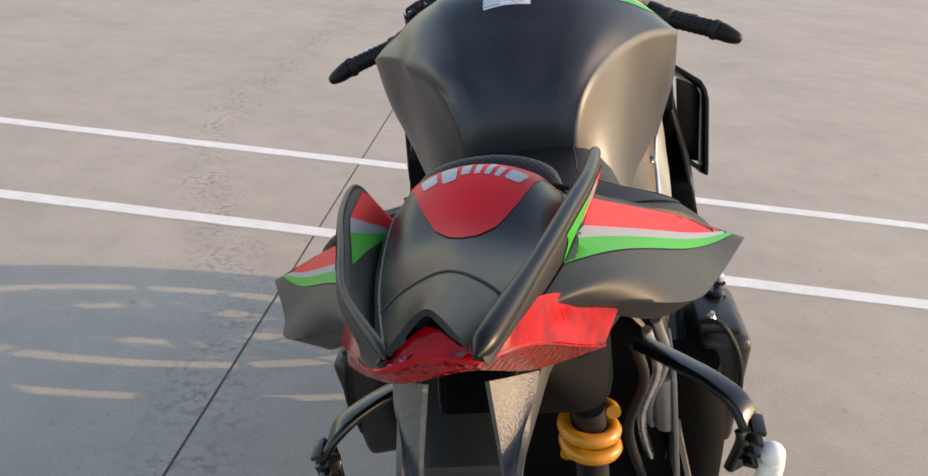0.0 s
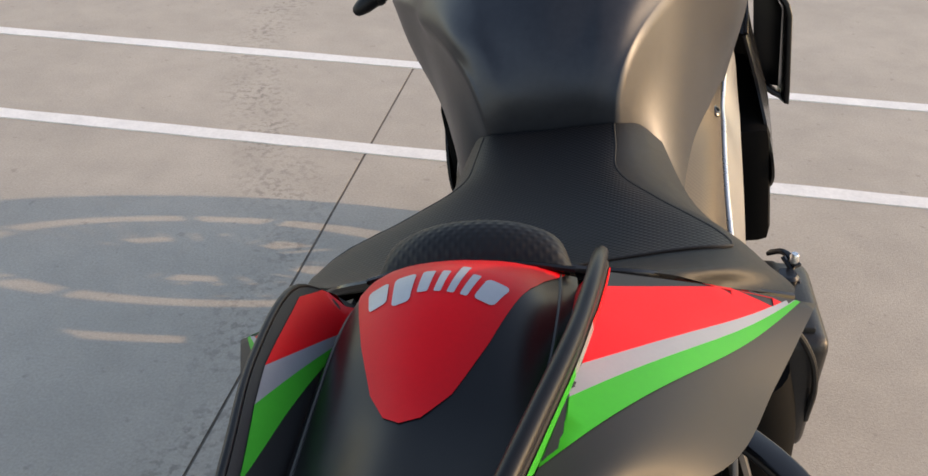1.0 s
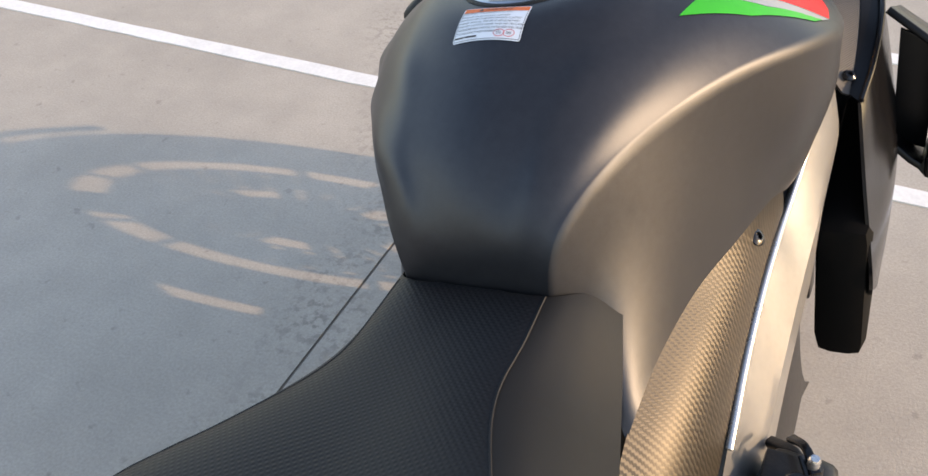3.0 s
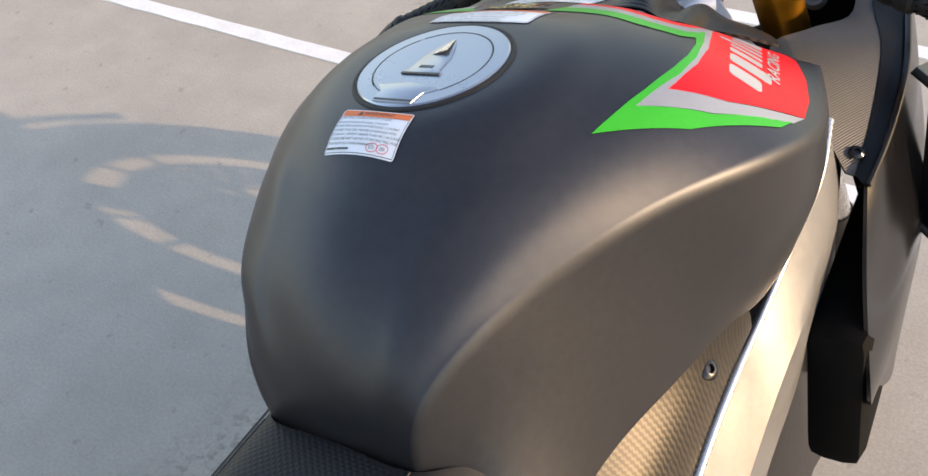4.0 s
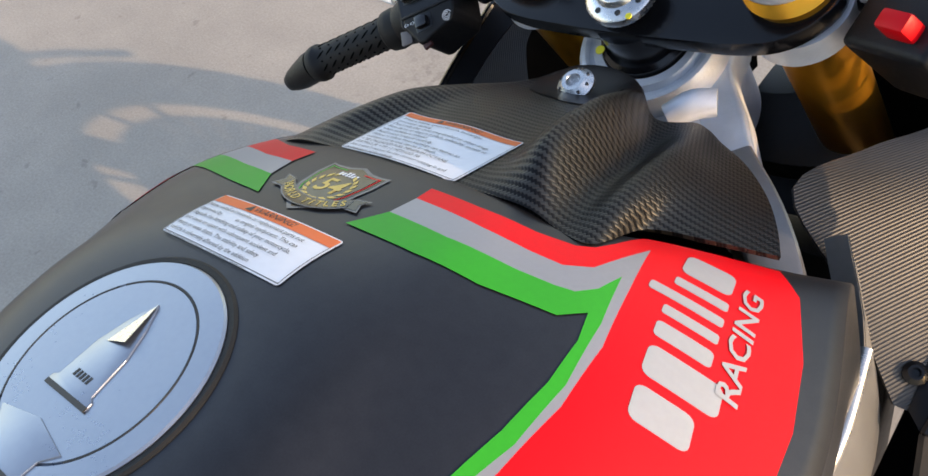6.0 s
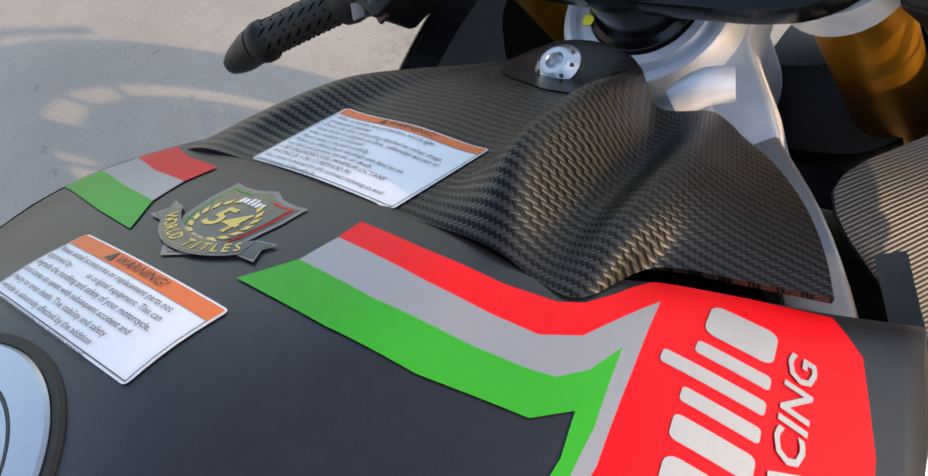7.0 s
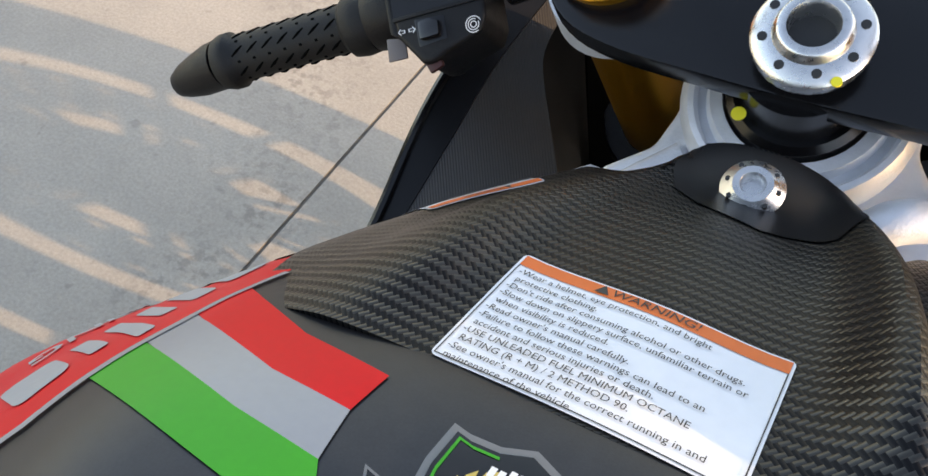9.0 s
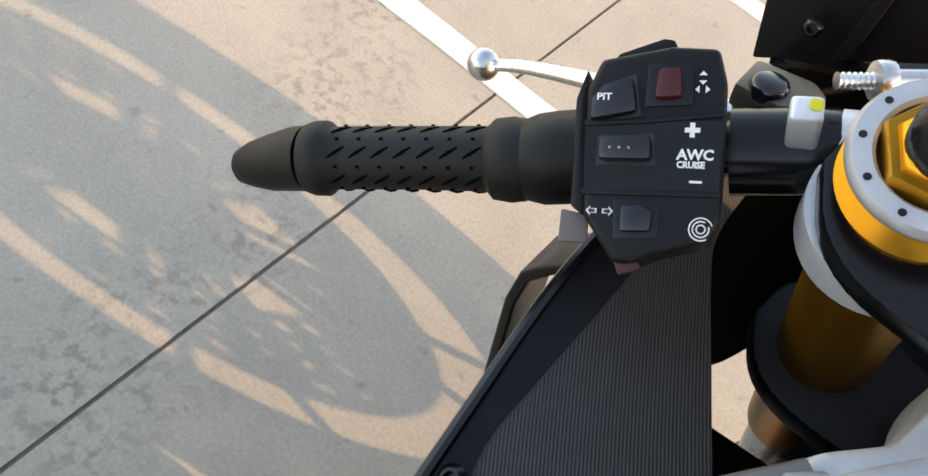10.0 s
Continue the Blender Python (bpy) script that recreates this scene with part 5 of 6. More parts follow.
both(fairing)
gm = along((.1328, .2461, .8185), (.1328, .2261, .8385))
grommet = part("grommet", lathe([(.005, .004), (.0065, .006), (.0115, .006), (.0135, .003), (.0135, -.006), (.005, -.006)], 28, gm), material("grey_rubber", (0.14, 0.145, 0.15), 0.5), bike, "grey rubber grommet with a bolt")
part("bolt", lathe([(0, .008), (.0048, .008), (.0055, .006), (.0055, -.004), (0, -.004)], 20, gm, closed=False), MAT_STEEL, grommet)
nose = [
    [(0, .30, .900), (.07, .305, .900), (.14, .29, .893), (.20, .272, .886)],
    [(0, .40, .945), (.07, .40, .935), (.13, .385, .905), (.180, .38, .868)],
    [(0, .55, .930), (.06, .54, .915), (.10, .52, .870), (.112, .50, .828)],
    [(0, .66, .800), (.05, .65, .790), (.08, .62, .760), (.100, .57, .708)],
]
half = cage(nose, 20, 18)
full = np.concatenate([half[:, ::-1] * np.array([-1, 1, 1]), half[:, 1:]], axis=1)
part("nose_fairing", sheet(full, .004), MAT_GLOSS, bike, "gloss black nose fairing and screen")
dash = part("instrument_panel", box((.17, .03, .10), pose(0, .255, .925, 55, 0, 0), .008, 3), MAT_PLASTIC, bike, "black instrument panel")
part("display", box((.13, .002, .075), pose(0, .2395, .936, 55, 0, 0), .001), MAT_GLOSS, dash)
part("screen_bracket", prism([(-.222, .93), (-.214, .868), (-.188, .880), (-.168, .889), (-.120, .912), (-.090, .925), (-.090, .99), (-.18, .99)], .012, pose(0, .290, 0, 90, 0, 0), .003), MAT_PLASTIC, bike, "black inner screen panel")
part("panel_fold", prism([(-.172, .893), (-.164, .897), (-.150, .985), (-.158, .985)], .004, pose(0, .281, 0, 90, 0, 0), .001), MAT_PLASTIC, bike)
cap_screw((-.187, .279, .908), (0, -1, .1), .0055, bike, MAT_GLOSS, 0, "screw", .004)

# ---------------------------------------------------------------- engine, running gear
eng = part("engine", box((.30, .40, .36), pose(0, -.20, .42, 0, 0, 0), .03, 3), MAT_DARK, bike, "dark engine block")
part("cylinder_bank", box((.26, .22, .26), pose(0, -.16, .66, 25, 0, 0), .02, 3), MAT_DARK, eng)
part("radiator", box((.36, .05, .34), pose(0, .13, .52, -12, 0, 0), .006), MAT_DARK, bike, "black radiator")
for sx in (1, -1):
    arc = [(.424 + .345 * math.cos(radians(a)), .300 + .345 * math.sin(radians(a))) for a in range(150, 236, 8)]
    part("lower_fairing", prism(arc + [(.10, .10), (-.45, .12), (-.52, .30), (-.30, .46), (-.05, .60)], .006, Matrix.Translation((sx * .165, 0, 0)) @ pose(0, 0, 0, 90, 0, 90), .002), MAT_SATIN, bike, "black lower fairing")
part("belly_pan", beam([(0, .12, .22), (0, -.15, .18), (0, -.45, .20)], [.26, .34, .30], [.10, .12, .10], n=10), MAT_SATIN, bike)


def crankcase(side, f):
    c = part("clutch_cover", lathe([(.0, .062), (.030, .062), (.070, .056), (.082, .040), (.086, .015), (.090, -.03)], 36, along(np.array((.18, -.43, .50)) * f, np.array((.30, -.43, .52)) * f), closed=False), MAT_DARK, bike, "black engine side cover")
    part("oil_cap", lathe([(0, .012), (.016, .012), (.019, .008), (.019, -.01)], 24, along(np.array((.222, -.52, .575)) * f, np.array((.26, -.52, .62)) * f), closed=False), MAT_GLOSS, c)
    for a in range(0, 360, 45):
        q = Vector((.232 * side, -.43 + .078 * math.cos(radians(a)), .505 + .078 * math.sin(radians(a))))
        cap_screw(q, (side, 0, .15), .0055, c, MAT_STEEL, 0, "bolt", .004)
    part("actuator", beam(np.array([(.205, -.40, .60), (.232, -.42, .612), (.246, -.45, .600)]) * f, .012, .010, n=8), MAT_DARK, c)
    part("cover_block", box((.062, .15, .16), pose(.226 * side, -.49, .540, 0, 10 * side, 0), .016, 3), MAT_DARK, c)
    part("cover_lid", box((.050, .120, .012), pose(.231 * side, -.49, .621, 0, 10 * side, 0), .004), MAT_DARK, c)
    part("release_lever", beam(np.array([(.226, -.415, .630), (.240, -.430, .640), (.252, -.452, .634)]) * f, [.010, .008, .010], .005, n=10), MAT_GLOSS, c)
    part("clevis", lathe([(0, .008), (.004, .008), (.0055, .005), (.0055, -.004), (0, -.004)], 14, pose(.249 * side, -.446, .640, 0, 10 * side, 0), closed=False), MAT_STEEL, c)
    for k in range(3):
        part("rib", beam(np.array([(.262, -.440 - .030 * k, .600), (.266, -.455 - .030 * k, .560), (.262, -.447 - .030 * k, .500)]) * f, .006, .005, n=10), MAT_DARK, c)
    part("oil_filler", lathe([(0, .010), (.010, .010), (.013, .007), (.013, -.004)], 20, pose(.238 * side, -.465, .625, 0, 10 * side, 0), closed=False), MAT_GLOSS, c)
    part("bleed_screw", lathe([(0, .016), (.003, .016), (.004, .010), (.006, .008), (.006, -.002)], 12, pose(.222 * side, -.530, .625, 15, 10 * side, 0), closed=False), MAT_STEEL, c)
    part("wire", tube(np.array([(.205, -.555, .640), (.226, -.575, .648), (.246, -.578, .610), (.252, -.572, .560), (.246, -.560, .500)]) * f, .0035, 8, n=24), MAT_RUBBER, c)
    part("wire", tube(np.array([(.238, -.44, .640), (.252, -.47, .620), (.250, -.52, .575), (.252, -.55, .540), (.240, -.56, .490)]) * f, .0030, 8, n=24), MAT_GLOSS, c)
    part("swingarm", beam(np.array([(.10, -.48, .42), (.12, -.65, .40), (.125, -.85, .35), (.125, -1.06, .318)]) * f, [.05, .055, .045, .035], [.10, .10, .07, .06], n=20, round_=.25), MAT_SILVER, bike, "aluminium swingarm")
    part("subframe", tube(np.array([(.110, -.52, .66), (.105, -.70, .80), (.085, -.90, .870), (.06, -1.02, .91)]) * f, .013, 12, n=18), MAT_DARK, bike, "black rear subframe tube")
    # passenger footrest bracket
    path = [(.1154, -.80, .760), (.1457, -.83, .757), (.1734, -.86, .753), (.1888, -.88, .745), (.1932, -.89, .725), (.1828, -.89, .689)] if side > 0 else [(-.1027, -.80, .733), (-.1383, -.84, .736), (-.1635, -.87, .730), (-.1762, -.88, .709), (-.1772, -.88, .675)]
    fr = part("footrest_bracket", beam(np.array(path) + np.array([0, .010, 0]), .024, .009, n=36, up=(0, .3, 1)), MAT_GLOSS, bike, "black footrest bracket")
    end = path[-2]
    for k in range(4):
        part("tooth", box((.012, .022, .0045), pose(end[0] + side * .007 - side * .002 * k, end[1] + .008, end[2] + .008 - .011 * k, 10, 20 * side, 0), .001), MAT_GLOSS, fr)
    part("footrest", tube(np.array([(.175, -.66, .47), (.215, -.665, .475), (.255, -.67, .48)]) * f, [.012, .012, .014], 16), MAT_STEEL, bike)
    part("heel_guard", prism([(-.06, -.08), (.05, -.10), (.07, .05), (.0, .10), (-.05, .06)], .006, along(np.array((.165, -.60, .56)) * f, np.array((.30, -.60, .56)) * f), .002), MAT_SILVER, bike)


both(crankcase)
bm = bmesh.new()
bmesh.ops.create_uvsphere(bm, u_segments=20, v_segments=14, radius=.011, matrix=Matrix.Translation((.2135, -.880, .700)))
tube([(.2135, -.880, .695), (.206, -.875, .63)], [.011, .010], 16, bm)
part("footrest_end", bm, MAT_WHITEPRINT, bike, "white ball-ended footrest")
# hoses and fittings beside the shock
for k, (x, y) in enumerate([(.112, -.70), (.128, -.68), (.140, -.66)]):
    part("hose", tube([(x, y - .02, .72), (x + .012, y, .66), (x - .006, y + .02, .58), (x + .01, y + .05, .48)], .006, 10, n=20), (MAT_RUBBER, MAT_STEEL, MAT_SILVER)[k], bike)
part("reservoir", tube([(.150, -.64, .62), (.152, -.64, .55)], .012, 20), MAT_SILVER, bike, "clear fluid reservoir")
part("exhaust_can", tube([(.185, -.58, .60), (.190, -.56, .50), (.185, -.54, .38)], [.040, .046, .044], 24, n=10), MAT_VOID, bike, "black exhaust canister")
# shock absorber and spring
spring = [(.062 + .026 * math.cos(a), -.745 + .026 * math.sin(a) + .001 * a, .650 - .0042 * a) for a in np.linspace(0, 2 * math.pi * 2.5, 80)]
shock = part("shock_absorber", tube([(.062, -.745, .66), (.062, -.70, .42)], .018, 18), MAT_DARK, bike, "shock absorber with a yellow spring")
part("spring", tube(spring, .0080, 10), MAT_SPRING, shock)
# near-black colour puts the shade under the seat into these bodies
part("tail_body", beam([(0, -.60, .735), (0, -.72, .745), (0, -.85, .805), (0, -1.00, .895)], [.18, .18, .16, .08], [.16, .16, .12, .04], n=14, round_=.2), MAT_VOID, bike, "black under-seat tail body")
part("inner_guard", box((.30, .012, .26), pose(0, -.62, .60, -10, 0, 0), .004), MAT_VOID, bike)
part("under_tail", prism([(-.095, -.88), (.095, -.88), (.075, -.93), (.042, -1.02), (.024, -1.13), (-.024, -1.13), (-.042, -1.02), (-.075, -.93)], .020, pose(0, 0, .905, 0, 0, 0), .006), MAT_INK, bike)
# number plate holder under the lamp
MAT_GREYTEX = material("grey_textured_plastic", (0.085, 0.082, 0.082), 0.45, 0.2, 0.35, 260, 0.6, 700)


def holder(side, f):
    rows = [
        [(.037, -1.095, .936), (.034, -1.125, .926), (.029, -1.165, .918)],
        [(.014, -1.125, .952), (.019, -1.145, .915), (.025, -1.180, .860)],
    ]
    part("holder_side", sheet(cage([np.array(r) * f for r in rows], 10, 6), .003), MAT_GREYTEX, bike, "grey textured number plate holder")


both(holder)
part("holder_arm", beam([(0, -1.05, .905), (0, -1.11, .890), (0, -1.17, .868), (0, -1.22, .82)], [.050, .040, .046, .05], [.020, .014, .010, .008], n=14), MAT_GLOSS, bike)
# side stand
part("side_stand", tube([(-.12, -.38, .20), (-.20, -.40, .12), (-.295, -.42, .046)], [.014, .012, .012], 14, n=12), MAT_DARK, bike, "black side stand")
part("front_mudguard", sheet(cage([[(x, .424 - .325 * math.cos(radians(a)), .300 + .325 * math.sin(radians(a))) for a in (35, 60, 85, 110, 135)] for x in (-.068, -.04, 0, .04, .068)], 24, 12), .003), MAT_SATIN, bike, "black front mudguard")


# ---------------------------------------------------------------- paint and labels on the tank
# edges of the tricolour from the inner end to the peak and down to the tip at the knee
RED_TOP = [(.0400, -.1385), (.0698, -.1380), (.0971, -.1346), (.1138, -.1294), (.1196, -.1235), (.1228, -.1130), (.1260, -.0925), (.150, -.0740), (.1755, -.0590), (.1910, -.0720), (.2080, -.1090), (.2190, -.1460), (.2233, -.1770)]
SIL_TOP = [(.0415, -.1500), (.0810, -.1505), (.1040, -.1485), (.1188, -.1460), (.1280, -.1370), (.1345, -.1035), (.1450, -.1375), (.1553, -.1740), (.1590, -.2080), (.1567, -.2436), (.1550, -.2545)]
GRN_TOP = [(.0405, -.1660), (.0757, -.1668), (.1090, -.1628), (.1245, -.1595), (.1320, -.1565), (.1370, -.1475), (.1385, -.1325), (.1488, -.1644), (.1555, -.1990), (.1554, -.2316), (.1450, -.2850)]
GRN_LOW = [(.0305, -.1838), (.0730, -.1840), (.1040, -.1815), (.1190, -.1775), (.1350, -.1735), (.1423, -.1630), (.1476, -.1783), (.1505, -.2023), (.1495, -.2300), (.1442, -.2668), (.1370, -.2990), (.1306, -.3230)]
BANDS = {
    1: (RED_TOP + [(.1854, -.2280)] + SIL_TOP[::-1],
        SIL_TOP + [(.1858, -.2285), (.2236, -.1785), (.2202, -.1960), (.1827, -.2485)] + GRN_TOP[::-1],
        GRN_TOP + [(.1830, -.2490), (.2197, -.1950), (.2159, -.2118), (.1757, -.2737)] + GRN_LOW[::-1]),
    -1: ([(-.0495, -.1380), (-.0817, -.1350), (-.1080, -.1270), (-.1195, -.1225), (-.1220, -.1415), (-.1150, -.1440), (-.0780, -.1515), (-.0500, -.1530)],
         [(-.0500, -.1530), (-.0780, -.1515), (-.1150, -.1440), (-.1220, -.1420), (-.1240, -.1585), (-.1150, -.1605), (-.0760, -.1665), (-.0465, -.1688)],
         [(-.0465, -.1688), (-.0760, -.1665), (-.1150, -.1605), (-.1240, -.1590), (-.1260, -.1765), (-.0985, -.1795), (-.0630, -.1835), (-.0345, -.1852)]),
}
for side in (1, -1):
    red, sil, grn = BANDS[side]
    if side < 0:
        flank = [(-.1185, -.0940), (-.1250, -.0830), (-.1330, -.0700), (-.150, -.0480), (-.162, -.0400), (-.174, -.0480), (-.192, -.090), (-.208, -.150), (-.214, -.200), (-.180, -.225), (-.1330, -.2120), (-.1275, -.1960), (-.1265, -.1780), (-.1250, -.1634), (-.1230, -.1487), (-.1225, -.1315), (-.1205, -.1180), (-.1185, -.1060)]
        part("red_stripe", drape(polygon(bmesh.new(), flank), TANK_BVH), MAT_RED, tank, "bright red painted flank")
        line = [(-.1190, -.1085), (-.1205, -.1180), (-.1225, -.1315), (-.1230, -.1487), (-.1250, -.1634), (-.1265, -.1780), (-.1275, -.1960), (-.1330, -.2120), (-.180, -.2250), (-.214, -.2000)]
        part("white_stripe", drape(polygon(bmesh.new(), line + [(-.210, -.213), (-.178, -.2390)] + [(x + .0028, y - .0004) for x, y in line[-3::-1]]), TANK_BVH, off=.0009), MAT_WHITE, tank)
    part("red_stripe", drape(polygon(bmesh.new(), red), TANK_BVH), MAT_RED, tank, "bright red painted panel")
    part("white_stripe", drape(polygon(bmesh.new(), sil), TANK_BVH), MAT_WHITE, tank, "silver white painted stripe")
    part("green_stripe", drape(polygon(bmesh.new(), grn), TANK_BVH), MAT_GREEN, tank, "bright green painted stripe")


for side in (1, -1):
    at, turn, size = ((.1975, -.1895) if side > 0 else (-.1640, -.0740)), (106.0 if side > 0 else -89.0), (.0225 if side > 0 else .0245)
    m2 = Matrix.Translation((*at, 0)) @ Matrix.Rotation(radians(turn), 4, "Z")
    mark_blocks(lambda p, q: tuple((m2 @ Vector((p, q, 0)))[:2]), size, .22, TANK_BVH, tank)
    b = lettering(bmesh.new(), "RACING", .0122, (.2005, -.1575) if side > 0 else (-.184, -.105), 105.5 if side > 0 else -89, lift=.0006, wide=1.55, bold=.0002, shear=.15)
    part("lettering", drape(b, TANK_BVH), MAT_GREYPRINT, tank)


def rounded(x0, y0, x1, y1, r):
    o = []
    for cx, cy, a0 in ((x1 - r, y1 - r, 0), (x0 + r, y1 - r, 90), (x0 + r, y0 + r, 180), (x1 - r, y0 + r, 270)):
        for k in range(4):
            a = radians(a0 + 30 * k)
            o.append((cx + r * math.cos(a), cy + r * math.sin(a)))
    return o


def warning_label(name, w, h, band, lines, m, bvh, parent, label, size, title_size, extra=None, lead=1.15, left=.03, top=.0):
    """A white vinyl label with an orange head, a black rim line and its text."""
    b = bmesh.new()
    polygon(b, rounded(-w / 2, -h / 2, w / 2, h / 2, .002), 0, .006)
    n0 = len(b.verts)
    e = .0009
    for o in ([(-w / 2 + e, -h / 2 + e), (w / 2 - e, -h / 2 + e), (w / 2 - e, -h / 2 + e + .0004), (-w / 2 + e, -h / 2 + e + .0004)],
              [(-w / 2 + e, -h / 2 + e), (-w / 2 + e + .0004, -h / 2 + e), (-w / 2 + e + .0004, h / 2 - band), (-w / 2 + e, h / 2 - band)],
              [(w / 2 - e, -h / 2 + e), (w / 2 - e - .0004, -h / 2 + e), (w / 2 - e - .0004, h / 2 - band), (w / 2 - e, h / 2 - band)]):
        polygon(b, o, 2, .006)
    polygon(b, [(-w / 2 + e, h / 2 - band), (w / 2 - e, h / 2 - band), (w / 2 - e, h / 2 - e), (-w / 2 + e, h / 2 - e)], 1, .006)
    b.verts.ensure_lookup_table()
    for v in b.verts[n0:]:
        v.co.z = .00025
    lettering(b, "WARNING!", title_size, (.002, h / 2 - band * .5 - title_size * .36), mat=2, lift=.0005, align="CENTER", wide=1.15, shear=.15)
    n0 = len(b.verts)
    tx = -title_size * 3.1
    polygon(b, [(tx - title_size * .5, h / 2 - band * .85), (tx + title_size * .5, h / 2 - band * .85), (tx, h / 2 - band * .15)], 2, 0)
    b.verts.ensure_lookup_table()
    for v in b.verts[n0:]:
        v.co.z = .0005
    y = h / 2 - band - size * 1.15 - top
    for ln in lines:
        k = 1.0
        if isinstance(ln, tuple):
            ln, k = ln
        if ln.startswith("|"):
            n0 = len(b.verts)
            x = -w / 2 + left * w
            for wd in (int(q) for q in ln[1:].split()):
                polygon(b, [(x, y), (x + wd * size * .5, y), (x + wd * size * .5, y + size * .5), (x, y + size * .5)], 2, 0)
                x += (wd + .6) * size * .5
            b.verts.ensure_lookup_table()
            for v in b.verts[n0:]:
                v.co.z = .0005
        else:
            lettering(b, ln, size * k, (-w / 2 + left * w, y), mat=2, lift=.0005)
        y -= size * lead * max(k, 1)
    if extra:
        extra(b)
    return part(name, drape(b, bvh, m), [MAT_PAPER, MAT_ORANGE, MAT_INK, MAT_RED], parent, label, smooth=False)


def above(x, y, turn=0.0):
    return Matrix.Translation((x, y, 1.3)) @ Matrix.Rotation(radians(turn), 4, "Z")


def ovals(b):
    for cx in (.008, .0165):
        n0 = len(b.verts)
        o, i = ring_outline(cx + .003, -.0118, .0048, 28, .0030), ring_outline(cx + .003, -.0118, .0044, 28, .0026)
        vs = [b.verts.new((*p, .0005)) for p in o], [b.verts.new((*p, .0005)) for p in i]
        for k in range(28):
            b.faces.new((vs[0][k], vs[0][(k + 1) % 28], vs[1][(k + 1) % 28], vs[1][k])).material_index = 3
        lettering(b, ("E15", "E85")[cx > .01], .0030, (cx + .003, -.0129), mat=2, lift=.0006, align="CENTER")


warning_label("warning_label", .0600, .0345, .0062, [("USE ONLY GASOLINE UP TO E10", .0033 / .0026 * .98), "MAXIMUM 10% OF ETHANOL CONTENT", "NEVER USE GASOLINE WITH ETHANOL CONTENT", "HIGHER THAN 10%. THE USE OF GASOLINE WITH", "ETHANOL CONTENT HIGHER THAN 10% CAN DAMAGE", "THE ENGINE AND THE FUEL SYSTEM AND WILL VOID", "THE MANUFACTURER'S WARRANTY", "|7 9"], above(-.0030, -.3780), TANK_BVH, tank, "white and orange fuel warning label", .0024, .0044, ovals, 1.3)
warning_label("warning_label", .0905, .0365, .0072, ["Never install accessories or replacement parts not", ("approved by            as original equipment. This can", 1.0), "degrade the handling and safety of your motorcycle,", "and cause an upset with subsequent accident and", "injury or even death. The stability and safety", "vehicle is adversely affected by the addition", "load carrying accessory. See owner's manual."], above(-.0015, -.2138, 0), TANK_BVH, tank, "white and orange warning label with black text", .0036, .0052, None, 1.22)
warning_label("warning_label", .088, .0545, .0062, ["-Wear a helmet, eye protection, and bright", " protective clothing.", "-Don't ride after consuming alcohol or other drugs.", "-Slow down on slippery surface, unfamiliar terrain or", " when visibility is reduced.", "-Read owner's manual carefully.", "-Failure to follow these warnings can lead to an", " accident and serious injuries or death.", "-USE UNLEADED FUEL MINIMUM OCTANE", " RATING (R + M) / 2 METHOD 90.", "-See owner's manual for the correct running in and", " maintenance of the vehicle."], above(-.0025, -.0975, -1), CARBON_BVH, airbox, "large white and orange safety label with black text", .0036, .0048, None, 1.10)
side_m = Matrix.Translation((-.1075, -.011, 1.2)) @ Matrix.Rotation(radians(-114), 4, "Z")
warning_label("warning_label", .058, .034, .0050, ["|5 3 8 2 6 7", "|4 8 3 7 5"], side_m, CARBON_BVH, airbox, "white label with an orange edge and a line drawing", .0028, .0034)

# anniversary badge
b = bmesh.new()


def badge_piece(outline, mat, lift, step=.006):
    n0 = len(b.verts)
    polygon(b, outline, mat, step)
    b.verts.ensure_lookup_table()
    for v in b.verts[n0:]:
        v.co.z = lift


shield = [(0, .0235), (.008, .0200), (.0165, .0195), (.0215, .0205), (.0215, .008), (.019, -.006), (.012, -.018), (0, -.0265)]
shield = shield + [(-x, y) for x, y in shield[-2:0:-1]]
badge_piece(shield, 0, 0)
badge_piece([(x * .90, y * .90) for x, y in shield], 1, .0002)
for sx, mt in ((-1, 2), (1, 3)):
    badge_piece([(sx * x * .84, y * .84) for x, y in shield[1:7]] + [(sx * x * .80, y * .80) for x, y in shield[6:0:-1]], mt, .0004, 0)
badge_piece([(x * .78, y * .78) for x, y in shield], 1, .0005)
lettering(b, "54", .0175, (0, -.0058), mat=4, lift=.0007, align="CENTER", wide=.95, shear=.12, bold=.0003)
for sx in (-1, 1):
    for i in range(8):
        a = radians(-78 + 20 * i)
        cx, cy = sx * .0128 * math.cos(a), -.0005 + .0125 * math.sin(a)
        t = a + radians(62)
        d = Vector((math.cos(t), math.sin(t)))
        n = Vector((-d.y, d.x))
        q = [Vector((0, 0)) - d * .0028, n * .0012, d * .0030, -n * .0012]
        badge_piece([(cx + sx * p.x, cy + p.y) for p in q], 4, .0007, 0)
for k in range(6):
    badge_piece([(-.0068 + .0023 * k, .0105), (-.0052 + .0023 * k, .0105), (-.0052 + .0023 * k, .0135 + .0012 * (k in (2, 3))), (-.0068 + .0023 * k, .0135 + .0012 * (k in (2, 3)))], 5, .0007, 0)
arc = [(.034 * math.sin(radians(a)), .0215 - .034 * math.cos(radians(a))) for a in range(-46, 47, 8)]
low = [(.0345 * math.sin(radians(a)), .0125 - .0345 * math.cos(radians(a))) for a in range(46, -47, -8)]
badge_piece(arc + low, 0, .0008)
badge_piece([(x * .975, y - .0007) for x, y in arc] + [(x * .975, y + .0007) for x, y in low], 1, .0009)
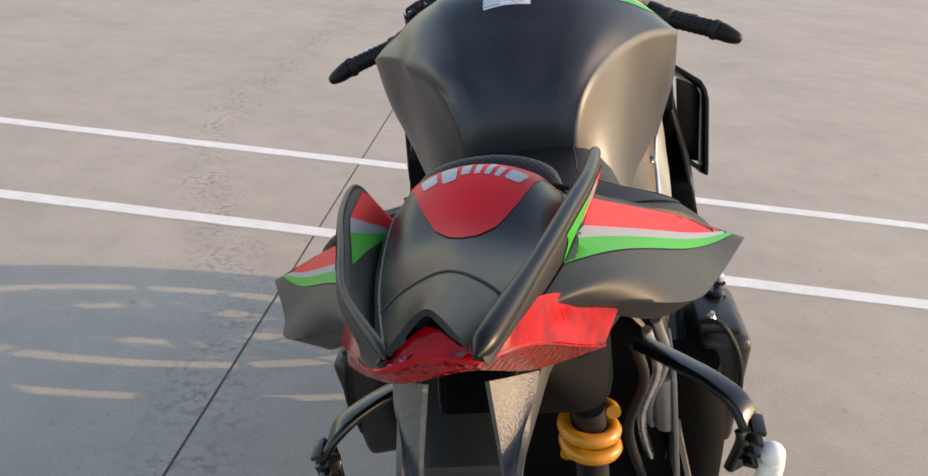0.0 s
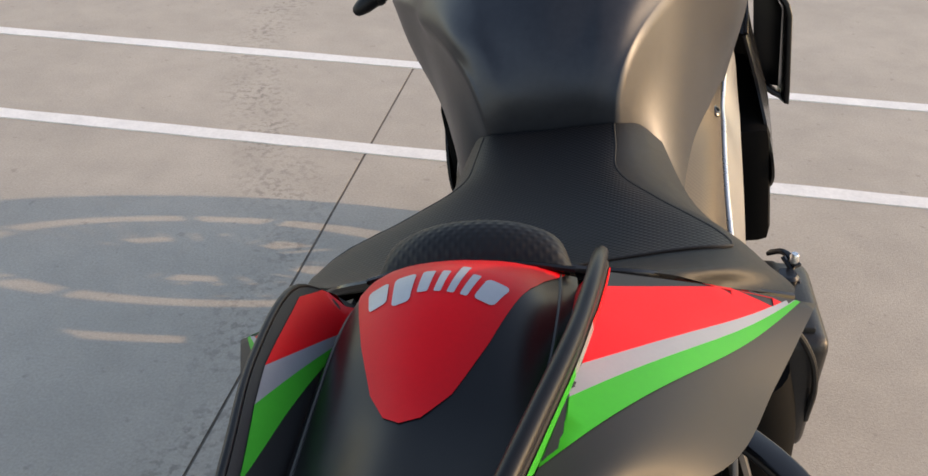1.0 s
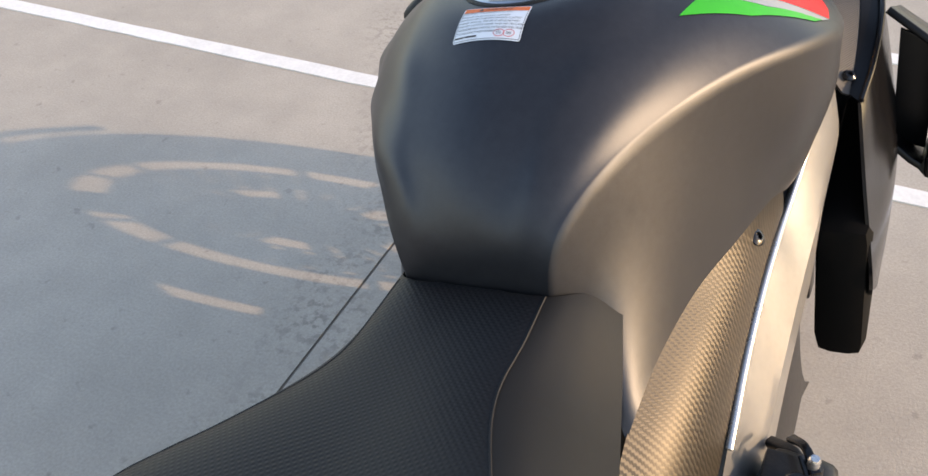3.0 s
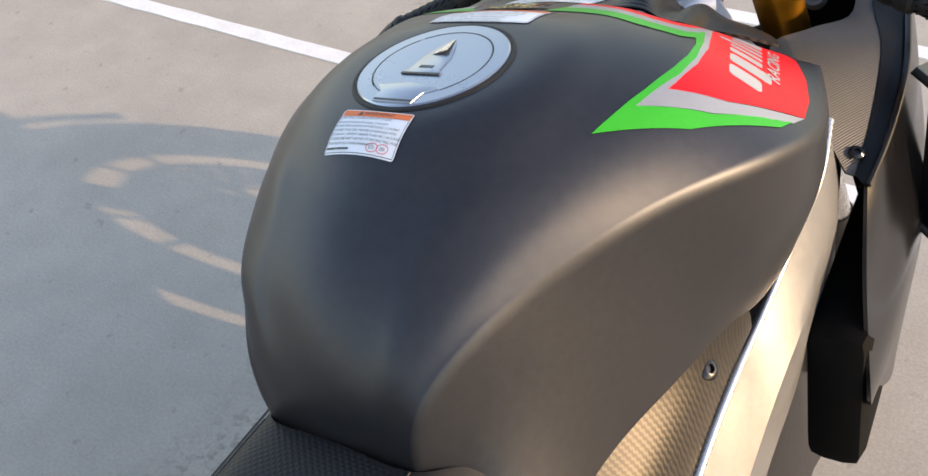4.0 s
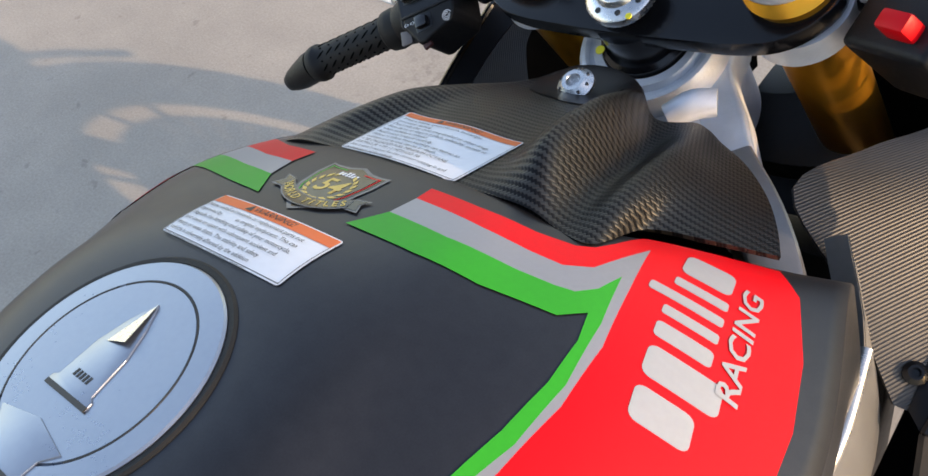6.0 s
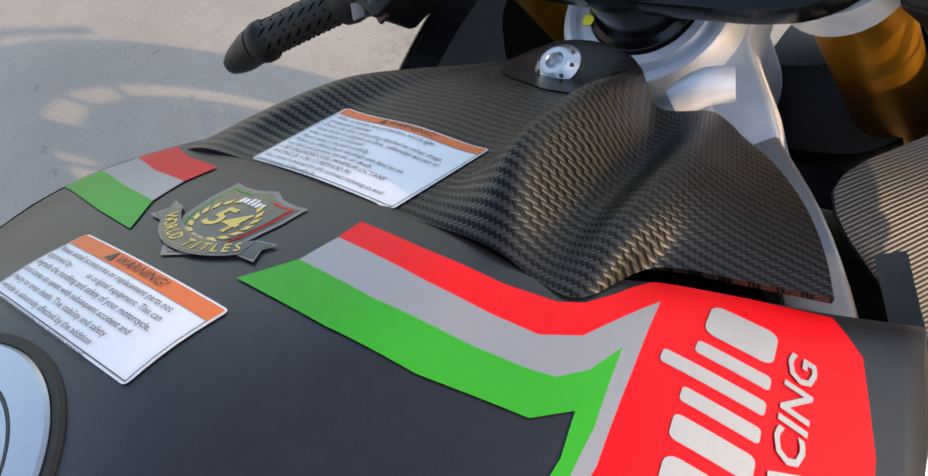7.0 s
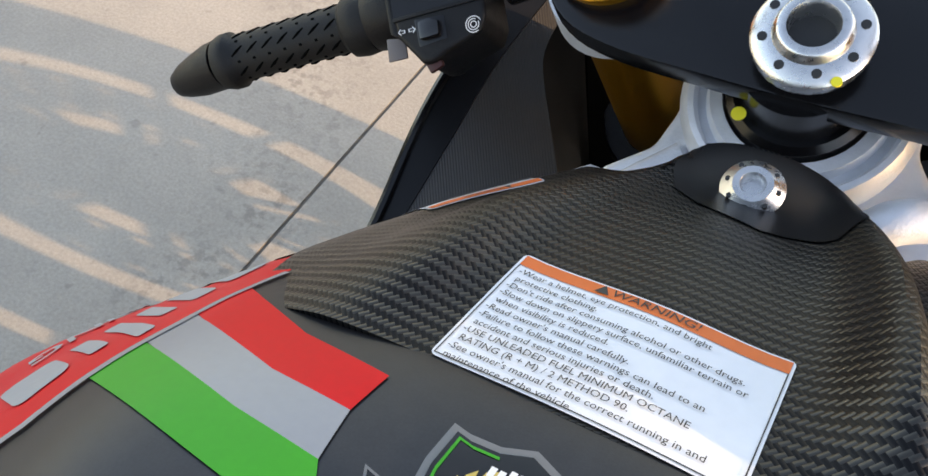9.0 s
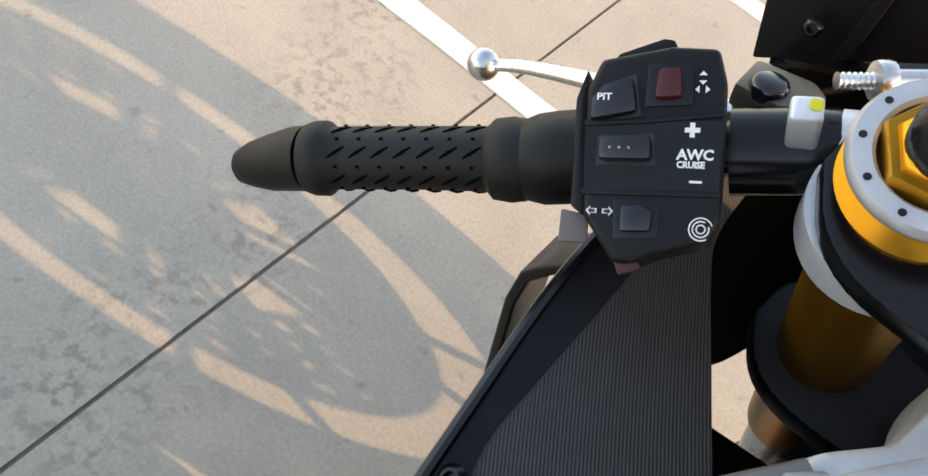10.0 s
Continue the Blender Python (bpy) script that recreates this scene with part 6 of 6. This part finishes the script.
for sx in (-1, 1):
    badge_piece([(sx * .0225, -.0030), (sx * .0320, -.0010), (sx * .0292, -.0060), (sx * .0325, -.0120), (sx * .0235, -.0125)], 0, .0004, 0)
    badge_piece([(sx * .0232, -.0038), (sx * .0306, -.0020), (sx * .0282, -.0060), (sx * .0309, -.0110), (sx * .0240, -.0117)], 1, .0006, 0)
for k, ch in enumerate("WORLD TITLES"):
    a = radians(-40 + 7.3 * k)
    lettering(b, ch, .0068, (.0345 * math.sin(a), .0150 - .0345 * math.cos(a)), math.degrees(a), 4, .0011, .85, "CENTER", bold=.00012)
part("badge", drape(b, TANK_BVH, above(-.0042, -.1635, 0)), [material("dark_grey_print", (0.15, 0.155, 0.16), 0.4, 0.2, 0.05, 300), MAT_GLOSS, MAT_GREEN, MAT_RED, MAT_GOLDPRINT, MAT_WHITEPRINT], tank, "shield badge with gold laurel and ribbon", smooth=False)

# fuel filler cap
cap_z = TANK_BVH.ray_cast(Vector((*FILLER, 1.3)), Vector((0, 0, -1)))[0].z
cap_c = Vector((*FILLER, cap_z))
cap_m = Matrix.Translation(cap_c)
MAT_CAP = material("satin_aluminium_cap", (0.31, 0.34, 0.39), 0.31, 0.88, 0.05, 300, rough_var=0.05)
filler = part("filler_cap", lathe([(.0, .0026), (.0440, .0026), (.0444, .0014), (.0450, .0014), (.0454, .0026), (.0560, .0024), (.0570, .0014), (.0572, -.010)], 72, cap_m, closed=False), MAT_CAP, bike, "satin aluminium fuel filler cap")
part("gasket", lathe([(.0572, -.004), (.0575, .0012), (.0600, .0014), (.0612, .0004), (.0614, -.006)], 72, cap_m, closed=False), MAT_RUBBER, filler, "thin black rubber gasket ring")
for a0, a1 in ((-50, 130), (135, 225)):
    arc = [(.0447 * math.cos(radians(a)), .0447 * math.sin(radians(a))) for a in range(a0, a1 + 1, 5)]
    part("groove", tube([cap_m @ Vector((x, y, .0022)) for x, y in arc], .0007, 6), MAT_DARK, filler)
part("hinge_block", prism([(-.0165, -.0535), (.0165, -.0535), (.0185, -.040), (.026, -.033), (.0, -.028), (-.026, -.033), (-.0185, -.040)], .004, cap_m @ Matrix.Translation((0, 0, .0034)), .0006), MAT_CAP, filler)
part("slot", prism([(-.0165, -.0522), (.0165, -.0522), (.0165, -.0500), (-.0165, -.0500)], .0006, cap_m @ Matrix.Translation((0, 0, .0036))), MAT_INK, filler)
part("key_flap", prism([(-.0165, -.0165), (.0165, -.0165), (.0165, -.0125), (.0135, -.0110), (.0120, .008), (.0070, .022), (.0, .034), (-.0070, .022), (-.0120, .008), (-.0135, -.0110), (-.0165, -.0125)], .003, cap_m @ Matrix.Translation((0, 0, .0034)), .0005), MAT_CAP, filler, "raised key flap")
part("slot", prism([(-.0165, -.0172), (.0165, -.0172), (.0165, -.0148), (-.0165, -.0148)], .0006, cap_m @ Matrix.Translation((0, 0, .0036))), MAT_INK, filler)
sl = bmesh.new()
sl.faces.new([sl.verts.new(cap_m @ Vector(p)) for p in ((.0005, .0335, .0037), (-.0068, .010, .0035), (.0062, .013, .0060))])
part("flap_facet", sl, MAT_STEEL, filler, "bright bevelled tip", smooth=False)
for k in range(5):
    part("mark_stroke", prism([(-.0065 + .0026 * k, -.0085), (-.0050 + .0026 * k, -.0085), (-.0045 + .0026 * k, -.0050), (-.0060 + .0026 * k, -.0050)], .0004, cap_m @ Matrix.Translation((0, 0, .0036))), MAT_DARK, filler)
